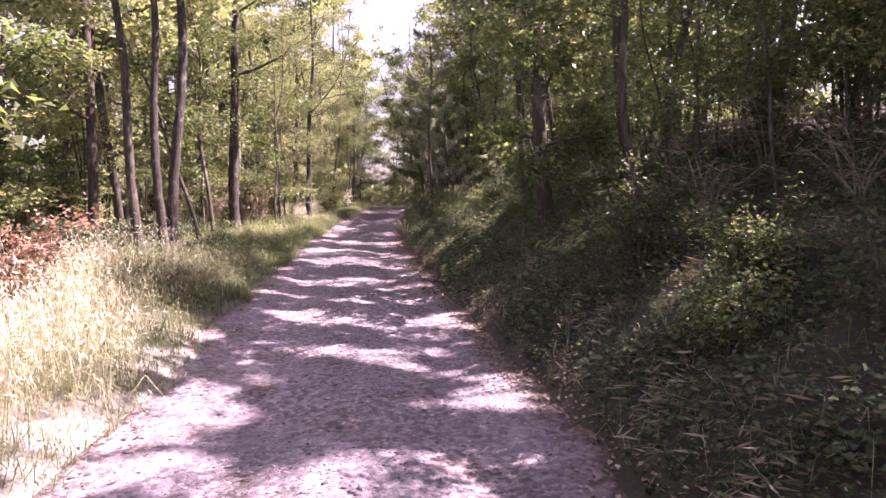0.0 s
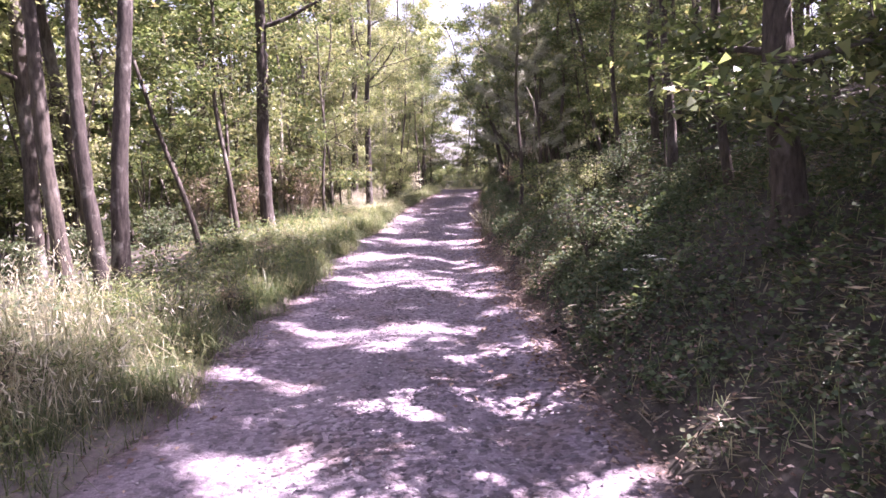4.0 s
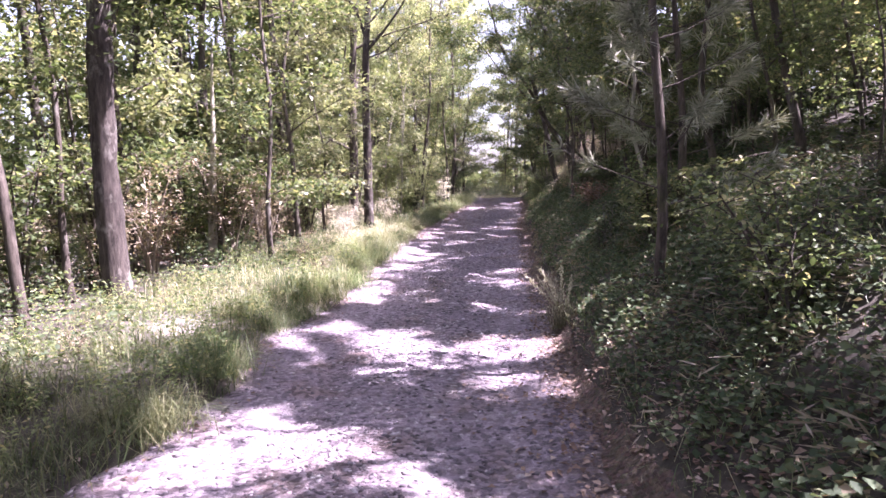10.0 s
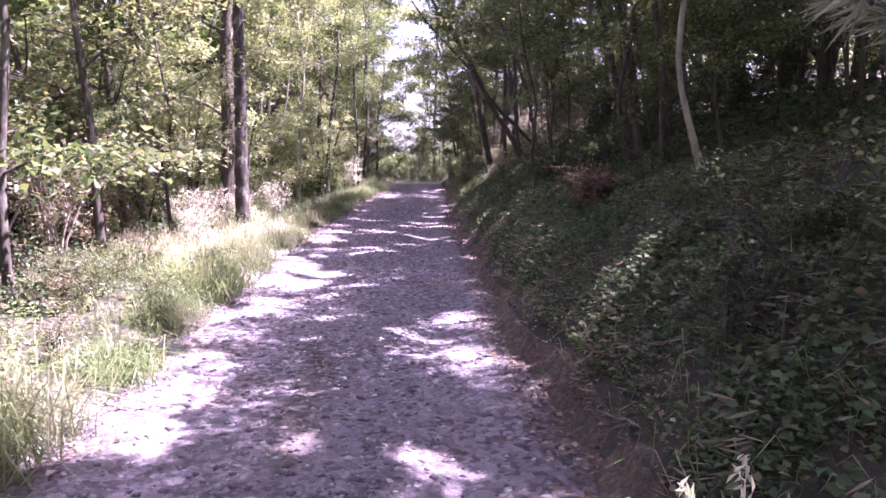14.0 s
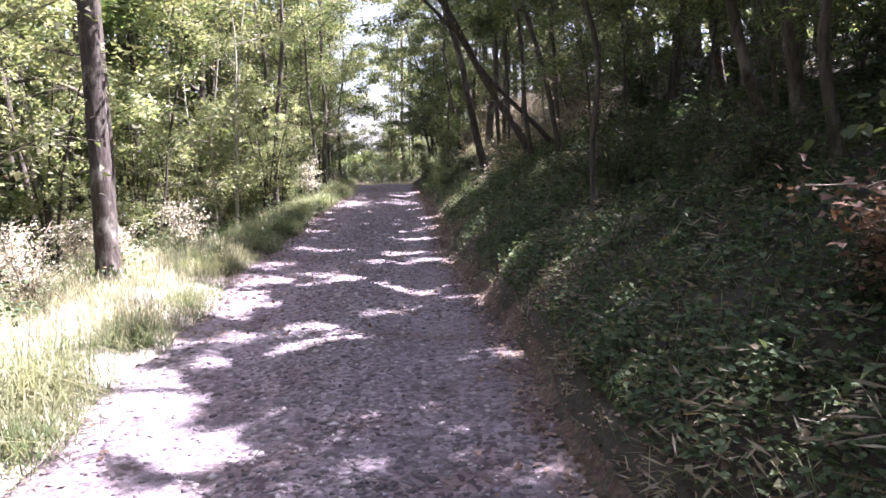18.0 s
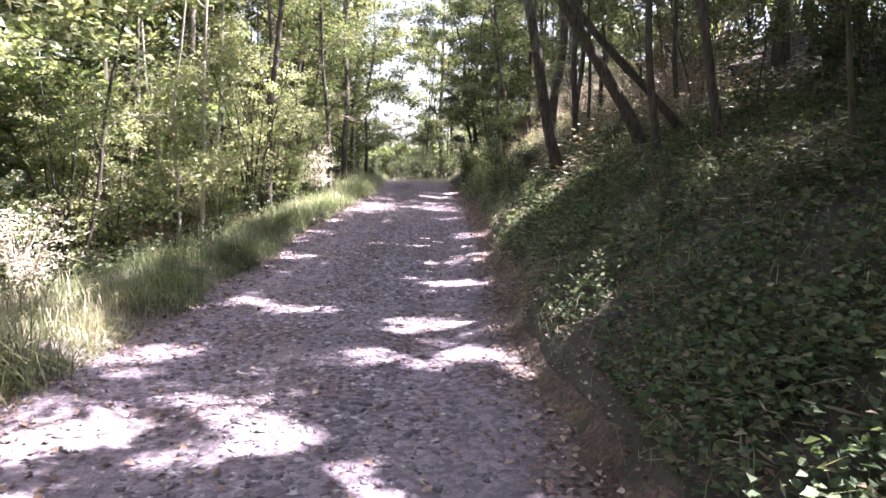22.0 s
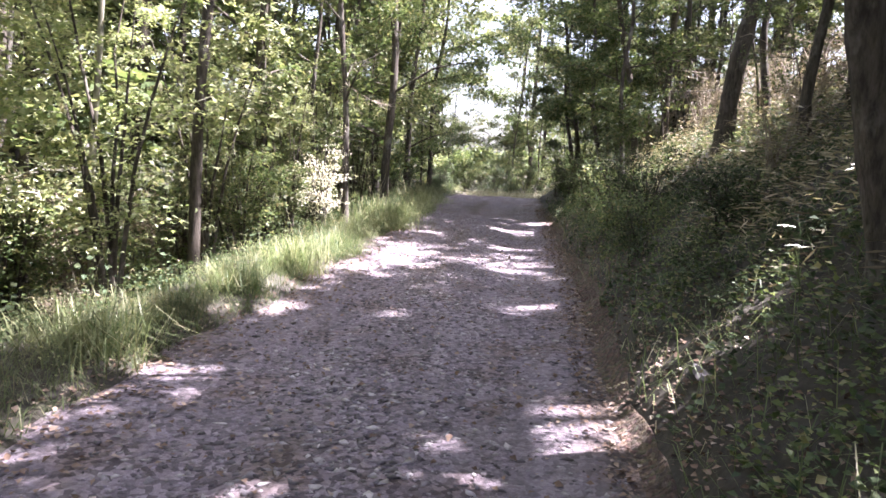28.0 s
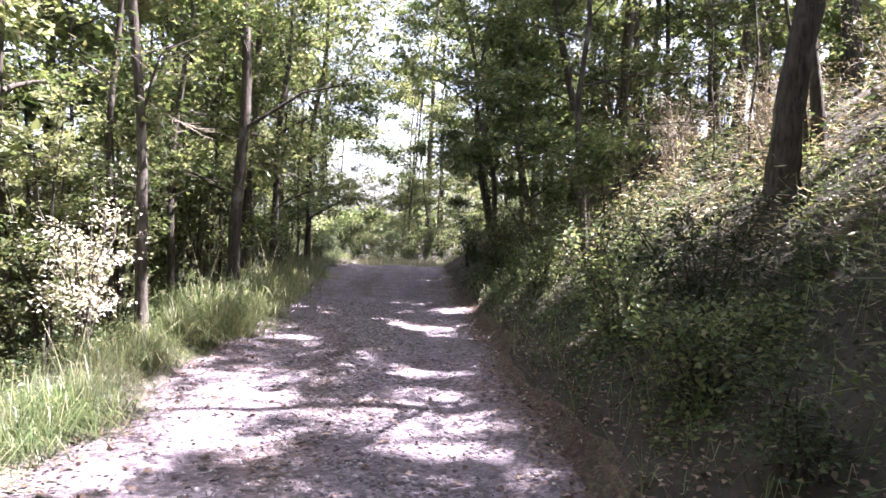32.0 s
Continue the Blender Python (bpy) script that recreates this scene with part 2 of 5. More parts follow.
LEAF = leafy("broad_leaf", [(0.0, (0.05, 0.085, 0.03)), (0.5, (0.105, 0.15, 0.055)), (0.85, (0.18, 0.22, 0.09)), (0.98, (0.3, 0.27, 0.14))])
# Pale leaf of some trees; on bushes and boughs it imitates sunlit leaves.
LEAF_PALE_SUNLIT = leafy("pale_sunlit_leaf", [(0.0, (0.13, 0.17, 0.07)), (0.6, (0.24, 0.28, 0.14)), (1.0, (0.4, 0.39, 0.25))])
# Shade of the bank is put into these darker copies of the leaf greens.
LEAF_DARK_SHADED = leafy("shaded_bank_leaf", [(0.0, (0.026, 0.05, 0.022)), (0.55, (0.06, 0.095, 0.042)), (0.9, (0.1, 0.13, 0.06)), (0.96, (0.14, 0.115, 0.065)), (1.0, (0.2, 0.165, 0.11))], glow=0.3, gloss=0.7)
LEAF_SILVER = leafy("silver_leaf", [(0.0, (0.34, 0.34, 0.25)), (1.0, (0.66, 0.63, 0.54))], glow=0.3)
LEAF_RED = leafy("withered_leaf", [(0.0, (0.1, 0.045, 0.03)), (0.6, (0.2, 0.095, 0.065)), (1.0, (0.3, 0.19, 0.13))], glow=0.3)
PETAL = chips("white_petal", [(0.0, (0.7, 0.7, 0.62)), (1.0, (0.82, 0.82, 0.76))], 0.6)
LEAF_HAY = leafy("hay_leaf", [(0.0, (0.16, 0.125, 0.078)), (0.6, (0.33, 0.275, 0.19)), (1.0, (0.5, 0.44, 0.34))], glow=0.3)
LEAF_TAN = leafy("tan_leaf", [(0.0, (0.1, 0.075, 0.045)), (0.6, (0.21, 0.17, 0.11)), (1.0, (0.34, 0.29, 0.2))], glow=0.3)
NEEDLE = leafy("pine_needle", [(0.0, (0.12, 0.15, 0.08)), (1.0, (0.36, 0.37, 0.28))], glow=0.15)
GRASS = leafy("green_grass", [(0.0, (0.05, 0.09, 0.028)), (0.65, (0.12, 0.165, 0.06)), (0.9, (0.22, 0.23, 0.11)), (1.0, (0.36, 0.34, 0.21))], glow=0.4, through=(1.2, 1.2, 0.95), dry=(0.3, 0.285, 0.165))
STRAW = leafy("dry_grass", [(0.0, (0.1, 0.13, 0.045)), (0.35, (0.27, 0.27, 0.14)), (0.7, (0.42, 0.39, 0.25)), (1.0, (0.58, 0.53, 0.38))], glow=0.35, through=(1.1, 1.1, 0.95))
BARK = bark("oak_bark", (0.024, 0.019, 0.015), (0.105, 0.088, 0.073))
BARK_MOSS = bark("mossy_bark", (0.022, 0.017, 0.013), (0.12, 0.1, 0.082), 1.0)
BARK_LICHEN = bark("lichened_oak_bark", (0.016, 0.012, 0.01), (0.085, 0.07, 0.062), 0.0, 5.0, 6.0, 0.75)
BARK_PALE = bark("pale_bark", (0.2, 0.19, 0.15), (0.42, 0.4, 0.33), 0.0, 2.0)
TWIG = bark("dead_twig", (0.16, 0.13, 0.1), (0.42, 0.36, 0.3), 0.0, 3.0)
ROAD = track_surface("gravel_track")
SOIL_CUT = earth("bare_soil_cut", [(0.3, (0.07, 0.04, 0.022)), (0.55, (0.17, 0.098, 0.055)), (0.75, (0.28, 0.18, 0.11))], 20.0, (0.6, 0.5, 0.4), 1.0, 0.06, 0.3)
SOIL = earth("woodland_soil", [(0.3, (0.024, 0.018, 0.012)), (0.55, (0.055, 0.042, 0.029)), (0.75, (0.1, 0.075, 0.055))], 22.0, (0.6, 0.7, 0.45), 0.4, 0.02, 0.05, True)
STONE = chips("grey_stone", [(0.0, (0.07, 0.062, 0.072)), (0.45, (0.17, 0.15, 0.172)), (0.8, (0.3, 0.27, 0.295)), (1.0, (0.5, 0.465, 0.49))])
LITTER = chips("dead_leaf", [(0.0, (0.08, 0.05, 0.035)), (0.5, (0.19, 0.125, 0.095)), (0.9, (0.32, 0.24, 0.195)), (1.0, (0.46, 0.38, 0.33))], 0.85)


# ---- the lie of the land ----
EDGE_L = ((-20, -1.5), (4, -1.6), (6, -1.75), (10, -1.98), (15, -2.12), (20, -2.26), (24, -2.2), (30, -2.34), (34, -2.36), (38, -2.2), (43, -2.12), (48, -1.97), (57, -2.1), (66, -1.9), (90, 0.5))
EDGE_R = ((-20, 1.3), (4, 1.22), (6, 1.04), (9, 0.9), (12, 0.7), (16, 0.55), (20, 0.45), (24, 0.42), (28, 0.58), (33, 0.6), (37, 0.75), (40, 1.02), (44, 1.1), (48, 1.2), (55, 1.35), (66, 1.6), (90, 5.0))


def left_edge(y):
    return np.interp(y, [e[0] for e in EDGE_L], [e[1] for e in EDGE_L]) + 0.07 * np.sin(y * 1.5 + np.sin(y * 0.7)) + 0.045 * np.sin(y * 3.1 + 2 * np.sin(y * 1.1)) + 0.02 * np.sin(y * 6.3 + 1.0)


def right_edge(y):
    return np.interp(y, [e[0] for e in EDGE_R], [e[1] for e in EDGE_R]) + 0.05 * np.sin(y * 1.3 + 2 * np.sin(y * 0.5)) + 0.018 * np.sin(y * 4.7 + 2.0)


def waves(x, y, s):
    return (np.sin(x * s + 1.7 * np.sin(y * s * 0.63 + 0.5)) + np.sin(y * s * 1.27 + 1.3 * np.sin(x * s * 0.81 + 2.0)) + np.sin((x + y) * s * 0.74 + 0.9)) / 3


def road_z(x, y):
    l, r = left_edge(y), right_edge(y)
    u = (x - l) / (r - l)
    rut = -0.035 * np.exp(-((u - 0.27) / 0.11) ** 2) - 0.035 * np.exp(-((u - 0.77) / 0.11) ** 2)
    crest = -0.3 * np.clip((y - 60) / 10, 0, 1.4) ** 2
    return rut + 0.012 * waves(x, y, 3.1) + 0.006 * waves(x, y, 11.0) - 0.09 * np.clip(np.abs(u - 0.5) * 2 - 0.98, 0, 1) / 0.1 * 0.2 + crest


def land_z(x, y):
    """Height of the ground: the cut track, the verge on the left that falls away, the bank on the right."""
    l, r = left_edge(y), right_edge(y)
    crest = -0.3 * np.clip((y - 60) / 10, 0, 1.4) ** 2
    dl, dr = np.maximum(l - x, 0), np.maximum(x - r, 0)
    verge = 0.10 * np.clip(dl / 0.35, 0, 1) + 0.05 * np.clip((dl - 0.4) / 1.2, 0, 1)
    fall = np.interp(y, [-20, 18, 30, 34.5, 38, 54, 62], [0.03, 0.05, 0.10, 0.16, 0.46, 0.44, 0.2])
    verge = verge - fall * np.maximum(dl - np.interp(y, [34, 38], [1.3, 0.85]), 0) * np.clip(1.2 - dl / 60, 0.2, 1)
    steep = np.interp(y, [-20, 8, 14, 60, 80], [0.62, 0.66, 0.74, 0.72, 0.3])
    cut = np.interp(y, [-20, 12, 20, 50, 60], [0.10, 0.14, 0.24, 0.24, 0.12])
    knee = np.interp(y, [-20, 8, 12, 31, 37, 43, 60], [1.7, 1.5, 1.15, 1.15, 1.6, 2.2, 2.2])
    bank = cut * np.clip(dr / 0.18, 0, 1) + steep * np.clip(dr - 0.15, 0, knee) + np.interp(y, [40, 46], [0.38, 0.58]) * np.clip(dr - 0.15 - knee, 0, 4) + 0.17 * np.clip(dr - 4.15 - knee, 0, 50)
    inner = np.where((dl == 0) & (dr == 0), -0.09, 0.0)
    rough = 0.035 * waves(x, y, 2.3) + 0.02 * waves(x, y, 6.1)
    return verge + bank + inner + rough * np.clip((dl + dr) * 2, 0, 1) + 0.25 * waves(x, y, 0.35) * np.clip((dl + dr - 3) / 6, 0, 1) + crest


def land(x, y):
    return float(land_z(np.float64(x), np.float64(y)))


# openings in the canopy, by the spots of sun under them: x, y, half width, half length
GAPS = ((-1.4, 4.0, 0.6, 1.2), (-2.9, 5.4, 1.2, 2.4), (0.45, 5.6, 0.4, 0.25), (-0.3, 11.2, 0.5, 0.4), (-0.4, 14.1, 0.45, 0.4), (-0.1, 19.3, 0.55, 0.6), (-1.2, 19.5, 0.5, 0.5),
        (-3.5, 28.0, 1.5, 3.0), (-2.1, 26.6, 0.8, 1.1), (-2.3, 30.7, 0.7, 0.9), (0.15, 24.5, 0.4, 0.4), (-0.4, 30.1, 0.4, 0.25), (-0.5, 33.3, 0.6, 0.25), (-0.1, 34.4, 0.6, 0.28),
        (0.2, 37.8, 0.3, 0.25), (-0.85, 43.1, 0.4, 0.25), (-1.35, 46.7, 0.8, 0.9), (-2.8, 45.6, 1.1, 2.0), (-3.6, 48.0, 0.7, 0.9), (0.2, 46.1, 0.5, 0.3), (0.2, 48.3, 0.4, 0.25), (0.9, 12.4, 0.5, 0.7), (1.2, 16.5, 0.5, 0.6), (1.1, 40.6, 0.6, 0.7), (2.7, 49.5, 1.2, 4.2), (2.6, 42.0, 0.35, 1.2), (2.9, 33.0, 0.35, 0.7), (1.6, 45.5, 0.3, 0.4), (1.7, 47.6, 0.25, 0.5), (1.5, 50.0, 0.3, 0.5), (-3.2, 24.6, 0.9, 1.5), (1.4, 15.2, 0.65, 1.4), (1.7, 4.2, 0.4, 0.7))


def sun_spot(c):
    """Where the sun through the points c would fall on level ground."""
    return c[..., 0] - c[..., 2] * math.sin(sa) / math.tan(se), c[..., 1] - c[..., 2] * math.cos(sa) / math.tan(se)


def open_sky(c):
    """True for points that stand in an opening of the canopy."""
    x, y = sun_spot(c)
    airy = np.interp(y, [0, 9, 12, 19, 22, 30, 34, 38, 44, 47, 52], [0.22, 0.2, 0.3, 0.3, 0.4, 0.38, 0.33, 0.4, 0.4, 0.42, 0.45])
    airy = np.where((x < -1.6) & (y > 19), 0.1, np.where((x > 1.1) & (y > 37), 0.3, airy))
    fleck = 0.75 * waves(x * 0.8, y, 3.3) + 0.5 * waves(x + 7.0, y, 6.7) + 0.25 * waves(x, y + 3.0, 13.0) > airy
    ragged = 0.85 + 0.9 * waves(x, y, 7.0) + 0.5 * waves(x + 2.0, y, 15.0)
    return (fleck & (x > np.interp(y, [17, 21], [-2.7, -10.0])) & (x < np.interp(y, [9, 12, 20, 24, 36, 40], [1.2, 0.7, 0.7, 0.9, 0.7, 5.0]))) | np.any([((x - a) / w) ** 2 + ((y - b) / l) ** 2 < ragged for a, b, w, l in GAPS], axis=0)


# ---- building ----
def mesh_np(name, verts, faces, mat, smooth=False):
    me = bpy.data.meshes.new(name)
    verts, faces = np.asarray(verts, np.float32), np.asarray(faces, np.int32)
    me.vertices.add(len(verts))
    me.vertices.foreach_set("co", verts.ravel())
    me.loops.add(faces.size)
    me.loops.foreach_set("vertex_index", faces.ravel())
    me.polygons.add(len(faces))
    me.polygons.foreach_set("loop_start", np.arange(0, faces.size, faces.shape[1], dtype=np.int32))
    if smooth:
        me.polygons.foreach_set("use_smooth", np.ones(len(faces), bool))
    me.update(calc_edges=True)
    me.materials.append(mat)
    return me


def part(name, me, parent, label=""):
    ob = new(name, me)
    ob.parent = parent
    return tagged(ob, label)


def unit(v):
    return v / np.maximum(np.linalg.norm(v, axis=-1, keepdims=True), 1e-9)


def tube(pts, rad, sides=8, rough=0.0, rng=None):
    """A tapered limb along pts, as verts and quads."""
    pts, rad = np.asarray(pts, float), np.asarray(rad, float)
    n = len(pts)
    tan = unit(np.gradient(pts, axis=0))
    ref = np.array([0.31, 0.95, 0.05]) if abs(tan[0][2]) > 0.7 else np.array([0.1, 0.05, 1.0])
    a = unit(np.cross(tan, ref))
    b = np.cross(tan, a)
    ang = np.arange(sides) * 2 * math.pi / sides
    ring = rad[:, None] * (1 + (rough * rng.normal(size=(n, sides)) if rough else 0))
    v = pts[:, None] + ring[..., None] * (np.cos(ang)[None, :, None] * a[:, None] + np.sin(ang)[None, :, None] * b[:, None])
    i = np.arange(n - 1)[:, None] * sides
    k = np.arange(sides)[None]
    f = np.stack([i + k, i + (k + 1) % sides, i + sides + (k + 1) % sides, i + sides + k], -1).reshape(-1, 4)
    return v.reshape(-1, 3), f


def joined(pieces):
    vs, fs, o = [], [], 0
    for v, f in pieces:
        vs.append(v)
        fs.append(f + o)
        o += len(v)
    return np.concatenate(vs), np.concatenate(fs)


def leaf_blades(c, axis, normal, size, wide=0.34, fold=0.12):
    """Folded leaf shapes, two triangles each."""
    axis, normal = unit(axis), unit(normal)
    side = unit(np.cross(axis, normal))
    normal = np.cross(side, axis)
    s = size[:, None]
    v = np.stack([c - axis * s * 0.5, c + side * s * wide - axis * s * 0.06 + normal * s * fold, c + axis * s * 0.5 - normal * s * fold * 0.6, c - side * s * wide - axis * s * 0.06 + normal * s * fold], 1)
    o = np.arange(len(c))[:, None] * 4
    f = np.concatenate([o + np.array([0, 1, 2]), o + np.array([0, 2, 3])], 1).reshape(-1, 3)
    return v.reshape(-1, 3), f


def slim_blades(c, axis, normal, size, wide=0.31, fold=0.0):
    """Small leaves of tall crowns, one triangle each."""
    axis = unit(axis)
    side = unit(np.cross(axis, unit(normal)))
    s = size[:, None]
    v = np.stack([c - axis * s * 0.4 + side * s * wide, c - axis * s * 0.28 - side * s * wide, c + axis * s * 0.6], 1)
    return v.reshape(-1, 3), np.arange(len(c) * 3).reshape(-1, 3)


def broad_blades(c, axis, normal, size, wide=0.36, fold=0.1):
    """Rounder pointed leaves for plants seen close by, four triangles each."""
    axis, normal = unit(axis), unit(normal)
    side = unit(np.cross(axis, normal))
    normal = np.cross(side, axis)
    s = size[:, None]
    out = [c - axis * s * 0.5]
    for u, w in ((-0.22, 0.85), (0.16, 0.8)):
        for sg in (1, -1):
            out.append(c + axis * s * u + side * s * wide * w * sg + normal * s * fold)
    out.append(c + axis * s * 0.52 - normal * s * fold)
    v = np.stack(out, 1)
    o = np.arange(len(c))[:, None] * 6
    f = np.concatenate([o + np.array(t) for t in ([0, 1, 5], [1, 3, 5], [0, 5, 2], [2, 5, 4])], 1).reshape(-1, 3)
    return v.reshape(-1, 3), f


def lance_blades(c, axis, normal, size):
    """Narrow leaves that point upwards along their stems."""
    return leaf_blades(c, axis + np.array([0, 0, 1.1]), normal, size * 1.25, 0.11, 0.03)


def grass_blades(root, height, lean, width):
    """Bent, tapered blades, three triangles each."""
    n = len(root)
    side = unit(np.stack([-lean[:, 1], lean[:, 0], np.zeros(n)], 1)) * width[:, None]
    up = np.array([0, 0, 1.0])
    mid = root + lean * 0.38 + up * height[:, None] * 0.68
    fall = np.clip(np.linalg.norm(lean, axis=1) / np.maximum(height, 0.01), 0, 1.6)
    tip = root + lean + up * (height * (0.98 - 0.42 * fall))[:, None]
    v = np.stack([root - side, root + side, mid - side * 0.75, mid + side * 0.75, tip], 1)
    o = np.arange(n)[:, None] * 5
    f = np.concatenate([o + np.array(t) for t in ([0, 1, 3], [0, 3, 2], [2, 3, 4])], 1).reshape(-1, 3)
    return v.reshape(-1, 3), f


def spray(rng, start, way, length, count, size, flat=0.6, spread=0.2, blades=None):
    """Leaves along twigs: start, way (k, 3), length (k)."""
    k = len(start)
    if blades is None:
        blades, count, size = slim_blades, count * 2, size * 0.78
    u = rng.uniform(0.15, 1.08, (k, count, 1))
    c = start[:, None] + way[:, None] * length[:, None, None] * u + rng.normal(0, spread, (k, count, 3)) * np.array([1, 1, 0.58])
    c = c.reshape(-1, 3)
    n = len(c)
    normal = np.array([0, 0, flat]) + rng.normal(0, 0.4, (n, 3))
    axis = rng.normal(0, 1, (n, 3)) * np.array([1, 1, 0.6]) + np.repeat(way, count, 0) * 0.8 - np.array([0, 0, 0.3])
    return blades(c, axis, normal, size * rng.uniform(0.6, 1.25, n))


def grow(name, x, y, h, r, lean=(0, 0), free=2.0, crown=2.0, limbs=9, twigs=12, leaves=40, size=0.11, rise=0.55, wob=0.15, bark_mat=None, leaf_mat=None, label="", group="", seed=0, low=0.6, sink=0.08, forks=(), fine=1.0, clump=0.2):
    """A tree: Empty at its base > trunk, limbs, crown."""
    rng = np.random.default_rng(seed)
    bark_mat, leaf_mat = bark_mat or BARK, leaf_mat or LEAF
    top = new(name)
    top.location = (x, y, land(x, y) - sink)
    tagged(top, label, "tree", group)
    n = 44 if r > 0.07 else 16
    s = np.linspace(0, 1, n) ** 1.5
    ph = rng.uniform(0, 6.28, 4)
    xy = np.stack([lean[0] * s ** 1.1 * h + wob * s * np.sin(s * 5 + ph[0]) + 0.3 * wob * np.sin(s * 13 + ph[1]) * np.minimum(s * 2.0, 0.8), lean[1] * s ** 1.1 * h + wob * s * np.sin(s * 4 + ph[2])], 1)
    pts = np.concatenate([xy, (s * h)[:, None]], 1)
    rad = r * ((1 - s) ** 0.75 * 0.9 + 0.1) * (1 + 0.55 * np.exp(-s * h / 0.22))
    v, f = tube(pts, rad, 12 if r > 0.08 else 7, 0.055, rng)
    part("trunk", mesh_np("trunk", v, f, bark_mat, True), top)
    cloud, brush = [], []
    ang = rng.uniform(0, 6.28)
    for i in range(limbs):
        t = free / h + (0.97 - free / h) * ((i + rng.uniform(0, 0.8)) / limbs)
        ang += 2.4 + rng.normal(0, 0.35)
        p0 = np.array([np.interp(t, s, pts[:, k]) for k in range(3)])
        prof = low + (1 - low) * math.sin(math.pi * min(1, (t - free / h) / (1 - free / h) * 0.9 + 0.12))
        length = crown * prof * rng.uniform(0.7, 1.2)
        out = np.array([math.cos(ang), math.sin(ang), 0])
        q = np.linspace(0, 1, 5)[:, None]
        lift = rise * rng.uniform(0.5, 1.4)
        lp = p0 + out * length * q + np.array([0, 0, 1]) * length * (lift * q - 0.22 * q ** 2) + rng.normal(0, 0.05, (5, 3)) * q * length * 0.6
        r0 = max(0.012, min(0.42 * float(np.interp(t, s, rad)), 0.02 * length + 0.012))
        tq = rng.uniform(0.2, 1.0, twigs)
        ts = np.stack([np.interp(tq, q[:, 0], lp[:, k]) for k in range(3)], 1)
        tw = unit(out * 0.6 + rng.normal(0, 0.75, (twigs, 3)) * np.array([1, 1, 0.34]) + np.array([0, 0, 0.08]))
        tl = rng.uniform(0.3, 0.75, twigs) * min(1.0, length / 1.4 + 0.3)
        for a_, w_, l_ in zip(ts[:int(twigs * fine)], tw, tl):
            brush.append(tube(np.stack([a_, a_ + w_ * l_]), [r0 * 0.22 + 0.002, 0.002], 3))
        v, f = tube(lp, r0 * (1 - 0.85 * q[:, 0]), 5)
        if r < 0.033 or fine == 0.0:           # thin whips of saplings and far trees
            brush.append((v, f))
        else:
            part("limb", mesh_np("limb", v, f, bark_mat, True), top)
        if leaves:
            cloud.append(spray(rng, ts, tw, tl, leaves, size, 0.9, clump))
    for t, way, length, r0 in forks:          # bare or main forks at a known height
        p0 = np.array([np.interp(t / h, s, pts[:, k]) for k in range(3)])
        way = np.array(way, float)
        q = np.linspace(0, 1, 8)[:, None]
        lp = p0 + way * length * q + np.array([0, 0, 0.35]) * length * q ** 2.2 + rng.normal(0, 0.03, (8, 3)) * q * length
        v, f = tube(lp, r0 * (1 - 0.8 * q[:, 0]), 7)
        part("limb", mesh_np("limb", v, f, bark_mat, True), top)
        if leaves:
            tq = rng.uniform(0.6, 1.0, 10)
            ts = np.stack([np.interp(tq, q[:, 0], lp[:, k]) for k in range(3)], 1)
            cloud.append(spray(rng, ts, unit(rng.normal(0, 1, (10, 3)) + way), rng.uniform(0.3, 0.7, 10), leaves, size))
    if brush:
        v, f = joined(brush)
        tagged(part("brushwood", mesh_np("brushwood", v, f, bark_mat), top), kind="stuff")
    if cloud:
        v, f = joined(cloud)
        if x or y:
            f = f[~open_sky(v[f[:, 0]] + np.array(top.location)) | (v[f[:, 0], 2] < 1.5)]
        part("crown", mesh_np("crown", v, f, leaf_mat), top)
    return top


def shrub(name, h, wide, stems, twigs, leaves, size, leaf_mat, seed, label, bark_mat=None, group="", lean=0.0, blades=None):
    """A many-stemmed bush: Empty > stems, foliage."""
    rng = np.random.default_rng(seed)
    top = tagged(new(name), label, "shrub", group)
    cloud, brush = [], []
    for i in range(stems):
        ang = i * 2.4 + rng.uniform(0, 1)
        out = np.array([math.cos(ang), math.sin(ang), 0]) * wide * rng.uniform(0.3, 1.0) + np.array([-lean, 0, 0])
        q = np.linspace(0, 1, 6)[:, None]
        hh = h * rng.uniform(0.65, 1.1)
        sp = rng.normal(0, 0.05, 3) * np.array([1, 1, 0]) + out * q ** 1.4 + np.array([0, 0, 1]) * hh * (q - 0.12 * q ** 3) + rng.normal(0, 0.03, (6, 3)) * q
        sp[0, 2] = -0.08
        v, f = tube(sp, (0.008 + 0.006 * h) * (1 - 0.8 * q[:, 0]), 5)
        tq = rng.uniform(0.22, 1.0, twigs)
        ts = np.stack([np.interp(tq, q[:, 0], sp[:, k]) for k in range(3)], 1)
        tw = unit(rng.normal(0, 1, (twigs, 3)) * np.array([1, 1, 0.3]) + unit(out) * 0.5 + np.array([0, 0, 0.15]))
        tl = rng.uniform(0.2, 0.55, twigs) * min(1.0, 0.35 + h * 0.25)
        for a_, w_, l_ in zip(ts, tw, tl):
            brush.append(tube(np.stack([a_, a_ + w_ * l_]), [0.005, 0.002], 3))
        part("stem", mesh_np("stem", v, f, bark_mat or BARK, True), top)
        if leaves:
            cloud.append(spray(rng, ts, tw, tl, leaves, size, 1.2, 0.07, blades))
    if brush:
        v, f = joined(brush)
        tagged(part("brushwood", mesh_np("brushwood", v, f, bark_mat or BARK), top), kind="stuff")
    if cloud:
        v, f = joined(cloud)
        part("foliage", mesh_np("foliage", v, f, leaf_mat), top)
    return top


